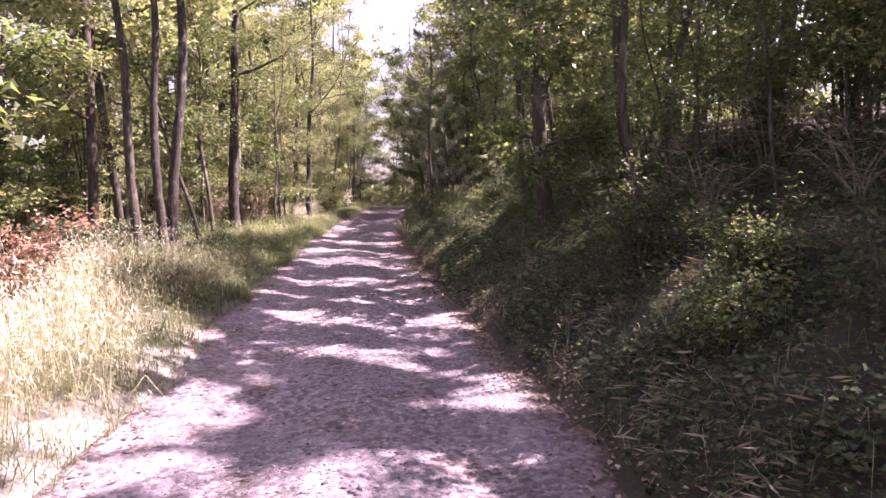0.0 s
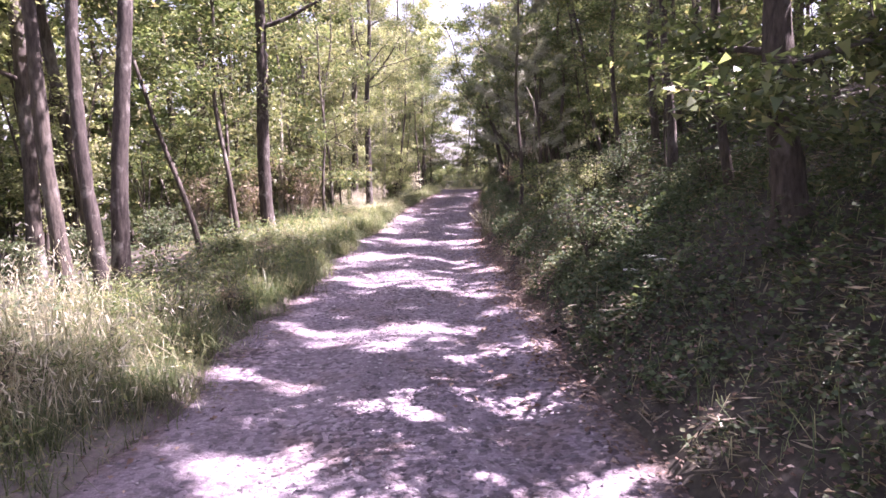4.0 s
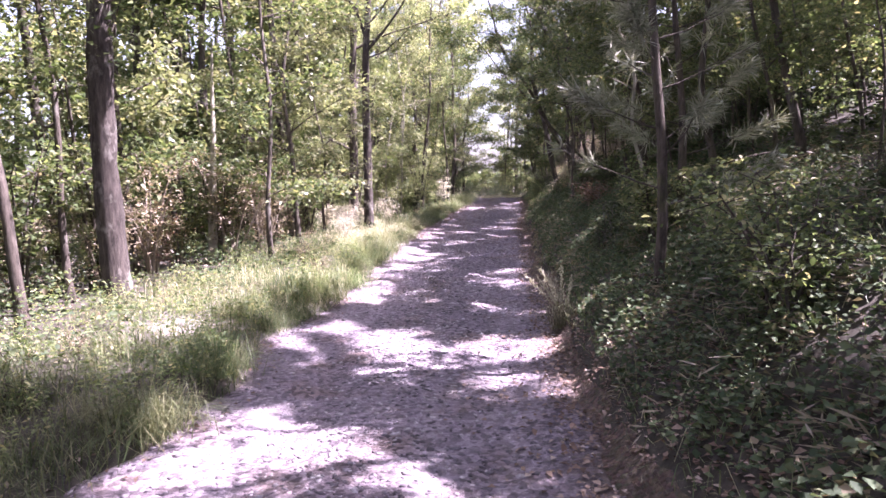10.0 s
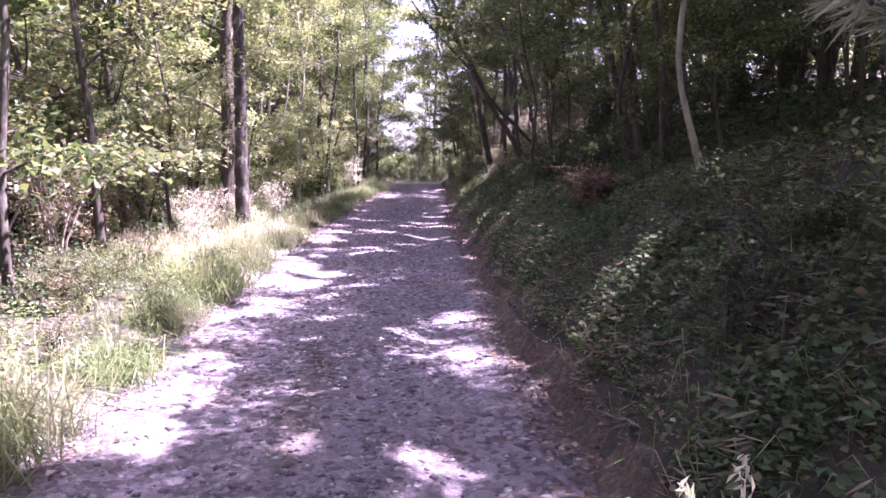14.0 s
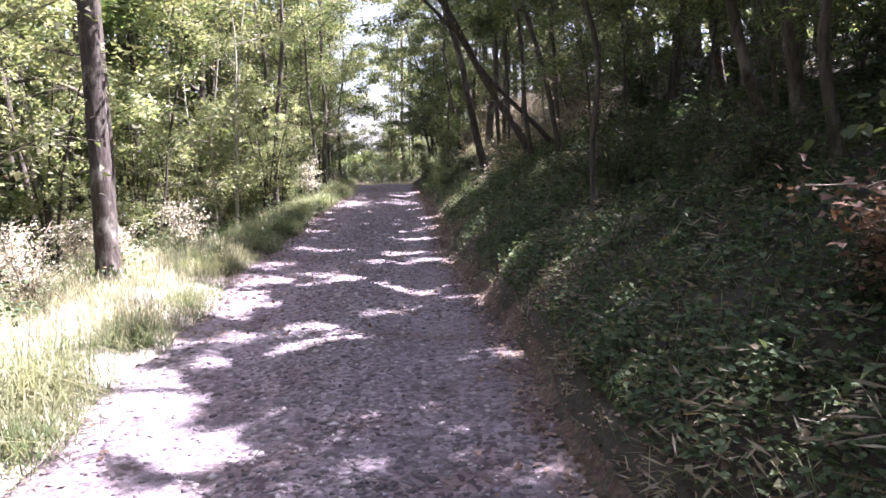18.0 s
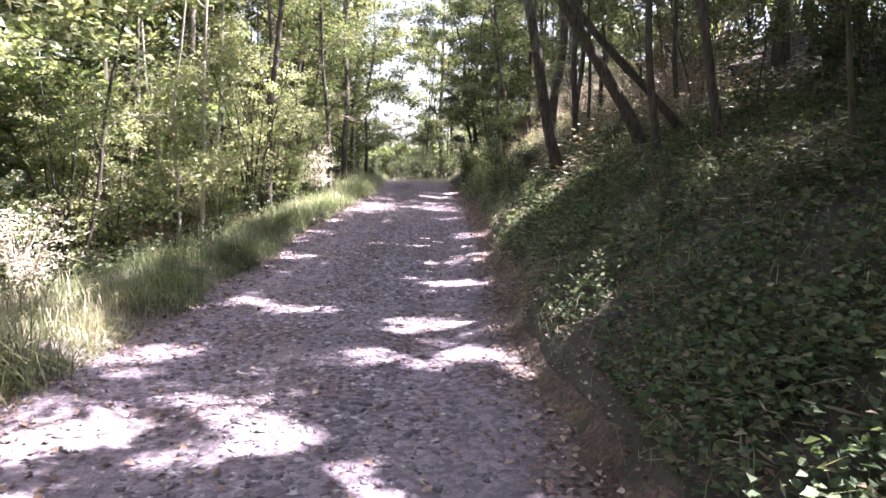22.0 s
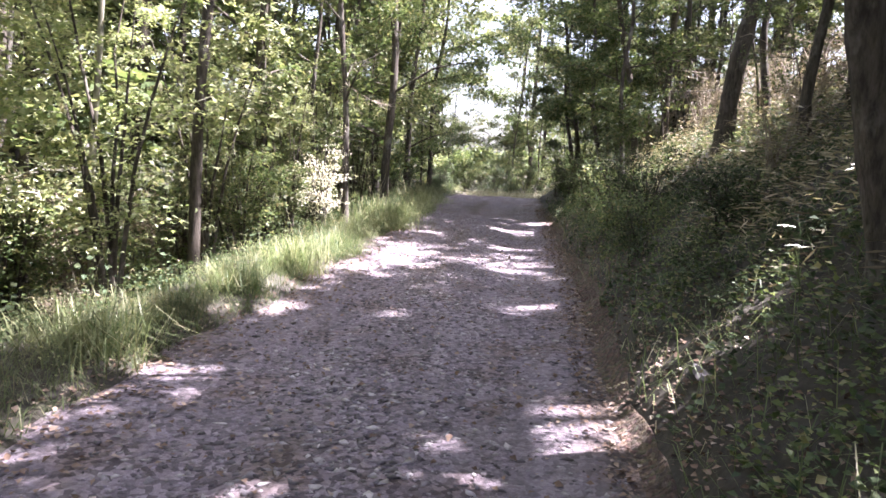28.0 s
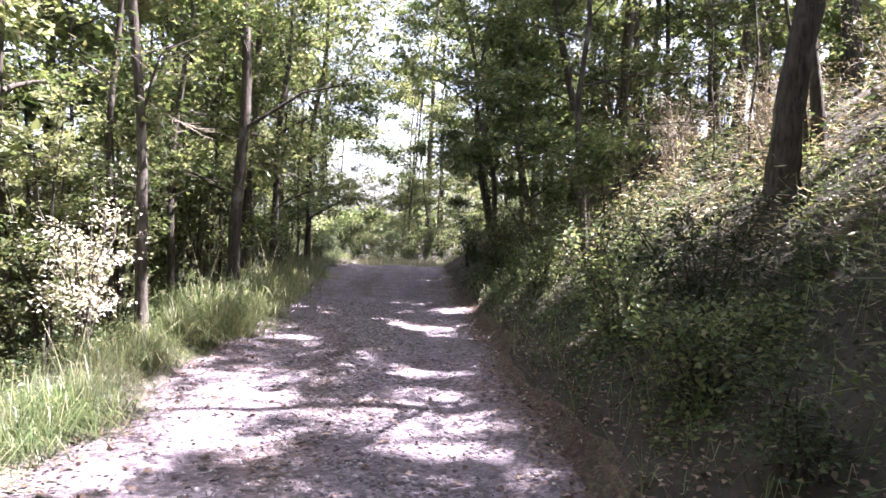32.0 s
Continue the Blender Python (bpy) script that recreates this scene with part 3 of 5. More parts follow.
def stand(ob, x, y, turn=0.0, scale=1.0, sink=0.04, tilt=0.0):
    """The pose of a thing on the ground."""
    return Matrix.Translation((x, y, land(x, y) - sink)) @ Matrix.Rotation(radians(turn), 4, "Z") @ Matrix.Rotation(radians(tilt), 4, "Y") @ Matrix.Scale(scale, 4)


def place(ob, m):
    ob.matrix_basis = m
    return ob


# ---- ground and track ----
def graded(lo, hi, dense_lo, dense_hi, step, growth=1.22):
    out = list(np.arange(dense_lo, dense_hi + step / 2, step))
    d, v = step, dense_hi
    while v < hi:
        d *= growth
        v += d
        out.append(v)
    d, v = step, dense_lo
    while v > lo:
        d *= growth
        v -= d
        out.insert(0, v)
    return np.array(out)


gx, gy = graded(-1500, 1500, -4.5, 4.2, 0.12), graded(-1500, 1500, -4, 70, 0.28)
X, Y = np.meshgrid(gx, gy)
Z = land_z(X, Y)
Z = np.where(np.hypot(X, Y - 30) > 160, np.clip(Z, -14, 14), Z)
idx = np.arange(X.size).reshape(X.shape)
quads = np.stack([idx[:-1, :-1], idx[:-1, 1:], idx[1:, 1:], idx[1:, :-1]], -1).reshape(-1, 4)
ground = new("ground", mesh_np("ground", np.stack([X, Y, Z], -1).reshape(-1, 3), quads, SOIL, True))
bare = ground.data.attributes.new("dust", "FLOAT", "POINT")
out_l = left_edge(Y) - X
# Dust is palest along stretches where sun falls, so the colour carries sunlight too.
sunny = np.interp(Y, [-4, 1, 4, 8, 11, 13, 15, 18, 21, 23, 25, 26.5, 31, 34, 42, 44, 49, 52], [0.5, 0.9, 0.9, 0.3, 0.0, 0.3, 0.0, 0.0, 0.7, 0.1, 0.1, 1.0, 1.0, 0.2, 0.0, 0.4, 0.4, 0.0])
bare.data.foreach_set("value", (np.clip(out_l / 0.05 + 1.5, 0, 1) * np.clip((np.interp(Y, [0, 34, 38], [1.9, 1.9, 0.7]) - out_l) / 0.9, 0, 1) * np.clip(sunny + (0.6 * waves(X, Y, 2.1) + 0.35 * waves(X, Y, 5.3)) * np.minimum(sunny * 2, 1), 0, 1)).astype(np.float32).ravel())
tagged(ground, "brown woodland soil with leaf litter, banked beside the track", "ground", kind="structure")

ys = np.arange(-6, 88, 0.15)
us = np.linspace(-0.1, 1.03, 42)
Y, U = np.meshgrid(ys, us, indexing="ij")
X = left_edge(Y) + U * (right_edge(Y) - left_edge(Y))
Z = road_z(X, Y)
idx = np.arange(X.size).reshape(X.shape)
quads = np.stack([idx[:-1, :-1], idx[:-1, 1:], idx[1:, 1:], idx[1:, :-1]], -1).reshape(-1, 4)
road = new("road", mesh_np("road", np.stack([X, Y, Z], -1).reshape(-1, 3), quads, ROAD, True))
edge = road.data.attributes.new("dirt", "FLOAT", "POINT")
side_dist = np.minimum((X - left_edge(Y)) * 1.5 + 0.2, right_edge(Y) - X)
middle = np.clip(1.0 - np.abs((X - left_edge(Y)) / (right_edge(Y) - left_edge(Y)) - 0.42) / 0.09, 0, 1) * np.clip(0.35 + 1.3 * waves(X, Y, 0.9) + 0.5 * waves(X, Y, 7.0), 0, 0.8) * np.clip((Y - 13) / 3, 0, 1)
edge.data.foreach_set("value", np.maximum(middle, np.clip(1.0 - side_dist / (0.28 + 0.16 * waves(X, Y, 2.7) + 0.1 * waves(X, Y, 9.0)), 0, 1)).astype(np.float32).ravel())
tagged(road, "pinkish grey gravel forest track with two worn wheel ruts", "track", kind="structure")


# the bare cut at the foot of the bank
ys = np.arange(11.0, 56.0, 0.14)
us = np.linspace(-0.06, 0.34, 9)
Y, U = np.meshgrid(ys, us, indexing="ij")
reach = 0.36 + 0.16 * np.sin(Y * 0.9 + np.sin(Y * 0.37)) * np.clip((Y - 12) / 4, 0, 1)
X = right_edge(Y) + np.where(U > 0, U * reach, U)
lump = 0.02 + 0.03 * waves(X, Y, 6.0) + 0.02 * waves(X, Y, 15.0) + 0.012 * waves(X, Y, 34.0) - 0.06 * np.clip((U - 0.26) / 0.08, 0, 1) - 0.03 * np.clip((-0.03 - U) / 0.03, 0, 1)
Z = np.maximum(land_z(X, Y), np.where(U < 0, road_z(X, Y), -9)) + lump
idx = np.arange(X.size).reshape(X.shape)
quads = np.stack([idx[:-1, :-1], idx[:-1, 1:], idx[1:, 1:], idx[1:, :-1]], -1).reshape(-1, 4)
cut = new("bank_cut", mesh_np("bank_cut", np.stack([X, Y, Z], -1).reshape(-1, 3), quads, SOIL_CUT, True))
tagged(cut, "eroded brown soil edge at the foot of the bank", "soil", kind="structure")


def pebbles(rng, c, size):
    """Broken angular stones: jittered, flattened eight-sided chips."""
    base = np.array([(1, 0, 0), (0, 1, 0), (-1, 0, 0), (0, -1, 0), (0, 0, 1), (0, 0, -1)], float)
    tri = np.array([(0, 1, 4), (1, 2, 4), (2, 3, 4), (3, 0, 4), (1, 0, 5), (2, 1, 5), (3, 2, 5), (0, 3, 5)])
    n = len(c)
    v = base[None] * rng.uniform(0.6, 1.35, (n, 6, 1)) + rng.normal(0, 0.22, (n, 6, 3))
    v = v * np.stack([rng.uniform(0.8, 1.35, n), rng.uniform(0.6, 1.05, n), rng.uniform(0.22, 0.5, n)], 1)[:, None]
    a = rng.uniform(0, 6.28, n)
    ca, sa_ = np.cos(a)[:, None], np.sin(a)[:, None]
    v = np.stack([v[..., 0] * ca - v[..., 1] * sa_, v[..., 0] * sa_ + v[..., 1] * ca, v[..., 2]], -1)
    v = v * size[:, None, None] + c[:, None]
    f = (np.arange(n)[:, None, None] * 6 + tri[None]).reshape(-1, 3)
    return v.reshape(-1, 3), f


def gravel():
    rng = np.random.default_rng(5)
    n = 42000
    y = np.where(rng.random(n) < 0.76, rng.uniform(13, 54, n), rng.uniform(1.5, 15, n))
    u = np.where(rng.random(n) < 0.66, rng.normal(0.5, 0.17, n), rng.uniform(-0.02, 1.02, n))
    x = left_edge(y) + u * (right_edge(y) - left_edge(y))
    size = (0.009 + 0.022 * rng.random(n) ** 1.7) * np.interp(y, [0, 12, 20, 26, 42, 50], [0.72, 0.8, 1.0, 1.12, 1.12, 0.9])
    v, f = pebbles(rng, np.stack([x, y, road_z(x, y) + size * 0.06], 1), size)
    ob = new("gravel", mesh_np("gravel", v, f, STONE))
    tagged(ob, "loose broken grey and pinkish stones on the track", "gravel", kind="stuff")


gravel()

# ---- verge grass ----
def meadow(name, rng, n, x_of, y, height, width, lean, mat, label, keep=None):
    x = x_of
    if keep is not None:
        k = keep(x, y)
        x, y, height = x[k], y[k], height[k]
    n = len(x)
    a = rng.uniform(0, 6.28, n)
    bend = height * np.where(rng.random(n) < 0.5, rng.uniform(0.6, 1.7, n), rng.uniform(0.15, lean, n))
    height = height / np.sqrt(1 + 0.7 * (bend / np.maximum(height, 0.01)) ** 2)
    root = np.stack([x, y, land_z(x, y) - 0.02], 1)
    v, f = grass_blades(root, height, np.stack([np.cos(a) * bend, np.sin(a) * bend, np.zeros(n)], 1), width * rng.uniform(0.6, 1.4, n))
    ob = new(name, mesh_np(name, v, f, mat))
    return tagged(ob, label, "grass", kind="stuff")


def tufts(rng, count, per, y0, y1, off, spread, tall):
    """Clumped roots along the left edge of the track."""
    cy = rng.uniform(y0, y1, count)
    co = rng.uniform(*off, count)
    s = spread * rng.uniform(0.5, 1.3, count)
    y = (cy[:, None] + rng.normal(0, 1, (count, per)) * s[:, None]).ravel()
    o = (co[:, None] + rng.normal(0, 1, (count, per)) * s[:, None]).ravel()
    hgt = (rng.uniform(0.4, 1.3, count)[:, None] * np.ones(per)).ravel() * tall * rng.uniform(0.4, 1.15, count * per)
    x = left_edge(y) - o
    hgt = hgt * np.clip(0.5 + o / 0.8, 0.4, 1.0)
    k = o > -0.12
    return x[k], y[k], hgt[k]


rng = np.random.default_rng(21)
x, y, hh = tufts(rng, 700, 56, -1, 34, (-0.05, 2.2), 0.17, 0.36)
meadow("grass_verge", rng, len(x), x, y, hh * np.interp(y, [0, 21, 24, 32, 34], [1, 1, 0.6, 0.6, 1]), 0.0028, 1.15, GRASS, "green grass mixed with yellowing blades along the track edge")
x, y, hh = tufts(rng, 170, 85, 1.5, 10.8, (0.3, 2.7), 0.19, 0.74)
meadow("dry_grass", rng, len(x), x, y, hh, 0.0024, 0.9, STRAW, "tall bleached dry grass on the sunny verge")
n = 15000                                     # feathery seed heads over the dry grass
k = rng.integers(0, len(x), n)
c = np.stack([x[k], y[k], land_z(x[k], y[k]) + hh[k] * 0.8], 1) + rng.normal(0, 1, (n, 3)) * np.array([0.1, 0.1, 0.07])
c[:, 2] = np.maximum(c[:, 2], land_z(c[:, 0], c[:, 1]) + 0.1)
v, f = leaf_blades(c, rng.normal(0, 0.7, (n, 3)) + np.array([0, 0, 0.8]), rng.normal(0, 1, (n, 3)), rng.uniform(0.03, 0.08, n), 0.07, 0.0)
tagged(new("grass_heads", mesh_np("grass_heads", v, f, LEAF_SILVER)), "fine whitish seed heads over the dry grass", "grass", kind="stuff")
x, y, hh = tufts(rng, 330, 60, 20.3, 35, (0.1, 2.3), 0.17, 0.34)
k = (y < 22.8) | (y > 25.4)
x, y, hh = x[k], y[k], hh[k]
meadow("dry_grass", rng, len(x), x, y, hh, 0.003, 1.0, STRAW, "straw-coloured grass on the sunny verge")
x, y, hh = tufts(rng, 330, 60, 33, 60, (-0.05, 0.95), 0.17, 0.36)
meadow("grass_verge", rng, len(x), x, y, hh, 0.003, 1.5, GRASS, "long drooping green grass on the edge of the drop")
x, y, hh = tufts(rng, 560, 46, -1, 60, (-0.1, 0.55), 0.14, 0.34)
meadow("grass_fringe", rng, len(x), x, y, hh / np.clip(0.5 + (left_edge(y) - x) / 0.8, 0.4, 1.0) * 0.75, 0.003, 1.3, GRASS, "soft grass hanging over the track edge")
y = rng.uniform(64.5, 72, 9000)
x = rng.uniform(-1.3, 4.5, 9000) + (y - 68) * 0.35
meadow("dry_grass", rng, len(x), x, y, rng.uniform(0.2, 0.6, 9000) * np.clip((y - 64.5) / 2, 0.2, 1), 0.006, 1.2, STRAW, "pale dry grass where the track bends away over the crest")
x, y, hh = tufts(rng, 200, 50, 52, 70, (0.0, 2.6), 0.2, 0.55)
meadow("grass_verge", rng, len(x), x, y, hh, 0.005, 1.3, GRASS, "tall rank grass bulging over the far track edge")
y = rng.uniform(0, 56, 16000)
o = 0.08 + rng.uniform(0.02, 2.2, 16000) ** 1.2
x = right_edge(y) + o
meadow("grass_bank", rng, len(x), x, y, rng.uniform(0.07, 0.34, 16000) * np.interp(y, [0, 34, 38], [1.0, 1.0, 1.5]), 0.0024, 1.5, GRASS, "thin shaded grass on the bank")


# ---- leaf litter and ground cover ----
def litter(name, n, x, y, z, size, mat, label, seed, flat=1.6, wide=0.36):
    r_ = np.random.default_rng(seed)
    v, f = leaf_blades(np.stack([x, y, z], 1), r_.normal(0, 1, (n, 3)) * np.array([1, 1, 0.25]), np.array([0, 0, flat]) + r_.normal(0, 0.4, (n, 3)), size, wide, 0.14 if wide > 0.2 else 0.0)
    return tagged(new(name, mesh_np(name, v, f, mat)), label, "leaves", kind="stuff")


rng = np.random.default_rng(31)
n = 15000
y = rng.uniform(0.5, 58, n)
side = rng.random(n) < 0.84
o = np.abs(rng.normal(0, 0.42, n))
x = np.where(side, right_edge(y) - 0.25 + o, left_edge(y) + 0.28 - o * 1.1)
inside = (x > left_edge(y)) & (x < right_edge(y))
z = np.where(inside, road_z(x, y), land_z(x, y)) + 0.012
litter("leaf_litter", n, x, y, z, rng.uniform(0.018, 0.05, n), LITTER, "dry brown fallen leaves along the track edges", 32)
n = 4500
y = np.concatenate([rng.uniform(9, 20, 3000), rng.uniform(26, 48, 1500)])
x = right_edge(y) + 0.3 - np.abs(rng.normal(0, 0.5, n)) * np.where(rng.random(n) < 0.5, 1, -0.6)
z = np.where(x < right_edge(y), road_z(x, y), land_z(x, y)) + 0.015
litter("leaf_litter", n, x, y, z, rng.uniform(0.025, 0.065, n), LITTER, "drift of brown fallen leaves at the foot of the bank", 36)
n = 5200
y = rng.uniform(29, 52, n)
x = np.where(rng.random(n) < 0.6, left_edge(y) - 0.25 + np.abs(rng.normal(0, 0.55, n)), rng.uniform(left_edge(y), right_edge(y)))
z = np.where(x > left_edge(y), road_z(x, y), land_z(x, y)) + 0.014
litter("leaf_litter", n, x, y, z, rng.uniform(0.02, 0.06, n), LITTER, "curled brown leaves scattered over the track", 38)
n = 14000
y = rng.uniform(-1, 62, n)
o = rng.uniform(0.1, 7.5, n) ** 1.0
x = right_edge(y) + o
litter("leaf_litter", n, x, y, land_z(x, y) + 0.02, rng.uniform(0.03, 0.06, n), LITTER, "brown leaf litter lying on the shaded bank", 33)
n = 15000
y = rng.uniform(1, 56, n)
x = right_edge(y) + 0.1 + 2.6 * rng.random(n) ** 1.4
litter("leaf_litter", n, x, y, land_z(x, y) + 0.02, rng.uniform(0.016, 0.048, n), LITTER, "brown crumbled leaves and bits of bark among the ivy", 40, 1.0, 0.28)
n = 9000
y = rng.uniform(-1, 62, n)
x = left_edge(y) - rng.uniform(1.5, 8.5, n)
litter("leaf_litter", n, x, y, land_z(x, y) + 0.02, rng.uniform(0.04, 0.09, n), LITTER, "brown leaf litter under the trees", 34)


def ground_cover(name, mounds, per, y0, y1, off, rad, tall, size, mat, label, seed, left=False, wide=0.36):
    """Leaves in overlapping mounds over the soil."""
    r_ = np.random.default_rng(seed)
    cy, co = r_.uniform(y0, y1, mounds), r_.uniform(off[0] ** 0.7, off[1] ** 0.7, mounds) ** (1 / 0.7)
    cr, ch = r_.uniform(*rad, mounds), r_.uniform(*tall, mounds)
    k = np.repeat(np.arange(mounds), per)
    n_ = len(k)
    a, u = r_.uniform(0, 6.28, n_), np.sqrt(r_.random(n_))
    y = cy[k] + np.sin(a) * u * cr[k]
    o = np.maximum(co[k] + np.cos(a) * u * cr[k], off[0] * 0.7)
    x = left_edge(y) - o if left else right_edge(y) + o
    z = land_z(x, y) + ch[k] * np.sqrt(np.maximum(1 - u * u, 0)) * r_.uniform(0.35, 1.05, n_) + 0.015
    return litter(name, n_, x, y, z, r_.uniform(*size, n_), mat, label, seed + 1, 0.8 if wide > 0.2 else 0.2, wide)


# Ivy and most bank herbs use the leaf greens darkened for shade.
ground_cover("ivy_cover", 230, 60, 37, 57, (0.16, 4.2), (0.18, 0.5), (0.05, 0.42), (0.028, 0.068), LEAF_DARK_SHADED, "dark green creepers over the dry bank", 57)
ground_cover("ivy_cover", 1050, 130, 0.5, 38, (0.26, 4.8), (0.18, 0.5), (0.03, 0.3), (0.022, 0.062), LEAF_DARK_SHADED, "dark green ivy and bramble leaves covering the bank", 35)
ground_cover("ivy_cover", 330, 130, 11, 38, (0.24, 1.9), (0.16, 0.42), (0.03, 0.26), (0.02, 0.055), LEAF_DARK_SHADED, "small-leaved ivy trailing down to the soil edge", 65, False, 0.42)
ground_cover("herb_cover", 150, 46, 0.5, 12.5, (0.08, 0.8), (0.12, 0.3), (0.05, 0.28), (0.022, 0.05), LEAF_DARK_SHADED, "low herbs and creepers at the foot of the bank", 63)
ground_cover("herb_cover", 430, 46, 3, 60, (0.18, 3.2), (0.14, 0.4), (0.08, 0.4), (0.026, 0.055), LEAF_DARK_SHADED, "small-leaved green herbs covering the bank", 37)
ground_cover("dry_tangle", 130, 60, 36, 60, (0.9, 4.5), (0.15, 0.5), (0.1, 0.5), (0.05, 0.16), LEAF_HAY, "tan withered stems tangled over the bank", 51, False, 0.05)
ground_cover("dry_tangle", 220, 64, 38, 54, (1.0, 5.5), (0.2, 0.6), (0.2, 0.9), (0.04, 0.13), LEAF_HAY, "sunlit beige dry stems standing on the bank", 59, False, 0.07)
ground_cover("dry_tangle", 330, 50, 2, 38, (0.1, 3.0), (0.12, 0.4), (0.05, 0.35), (0.05, 0.15), LEAF_HAY, "tan withered stems among the ivy", 53, False, 0.05)
ground_cover("slope_herbs", 230, 46, 35, 62, (0.8, 3.4), (0.18, 0.5), (0.15, 0.6), (0.022, 0.055), LEAF, "leafy weeds crowding the slope below the verge", 55, True)
ground_cover("verge_herbs", 80, 60, 22.6, 25.8, (0.1, 1.9), (0.14, 0.34), (0.2, 0.5), (0.02, 0.045), LEAF, "leafy green weeds crowding the track edge", 61, True, 0.21)
ground_cover("verge_herbs", 400, 50, 7, 22.5, (0.15, 2.9), (0.12, 0.34), (0.18, 0.5), (0.022, 0.055), LEAF, "leafy green weeds growing through the verge grass", 41, True, 0.21)
ground_cover("verge_herbs", 110, 46, 0, 60, (0.3, 2.4), (0.12, 0.3), (0.15, 0.4), (0.014, 0.032), LEAF_PALE_SUNLIT, "pale flowering weeds among the verge grass", 43, True)
ground_cover("herb_cover", 300, 66, 35, 54, (0.35, 3.6), (0.16, 0.45), (0.08, 0.45), (0.022, 0.055), LEAF, "green herbs and creepers covering the bank", 49)
ground_cover("herb_cover", 330, 40, 2, 70, (4.5, 14.0), (0.4, 1.0), (0.3, 1.0), (0.08, 0.16), LEAF, "low leafy undergrowth deeper in the wood", 45, True)
ground_cover("herb_cover", 420, 44, -1, 62, (2.6, 11.0), (0.3, 0.8), (0.2, 0.7), (0.06, 0.13), LEAF_DARK_SHADED, "undergrowth higher on the bank in a shaded leaf colour", 47)
ground_cover("herb_cover", 420, 44, 6, 62, (1.2, 5.0), (0.18, 0.5), (0.15, 0.6), (0.04, 0.08), LEAF_DARK_SHADED, "leafy herbs and low bushes under the trees", 39, True)

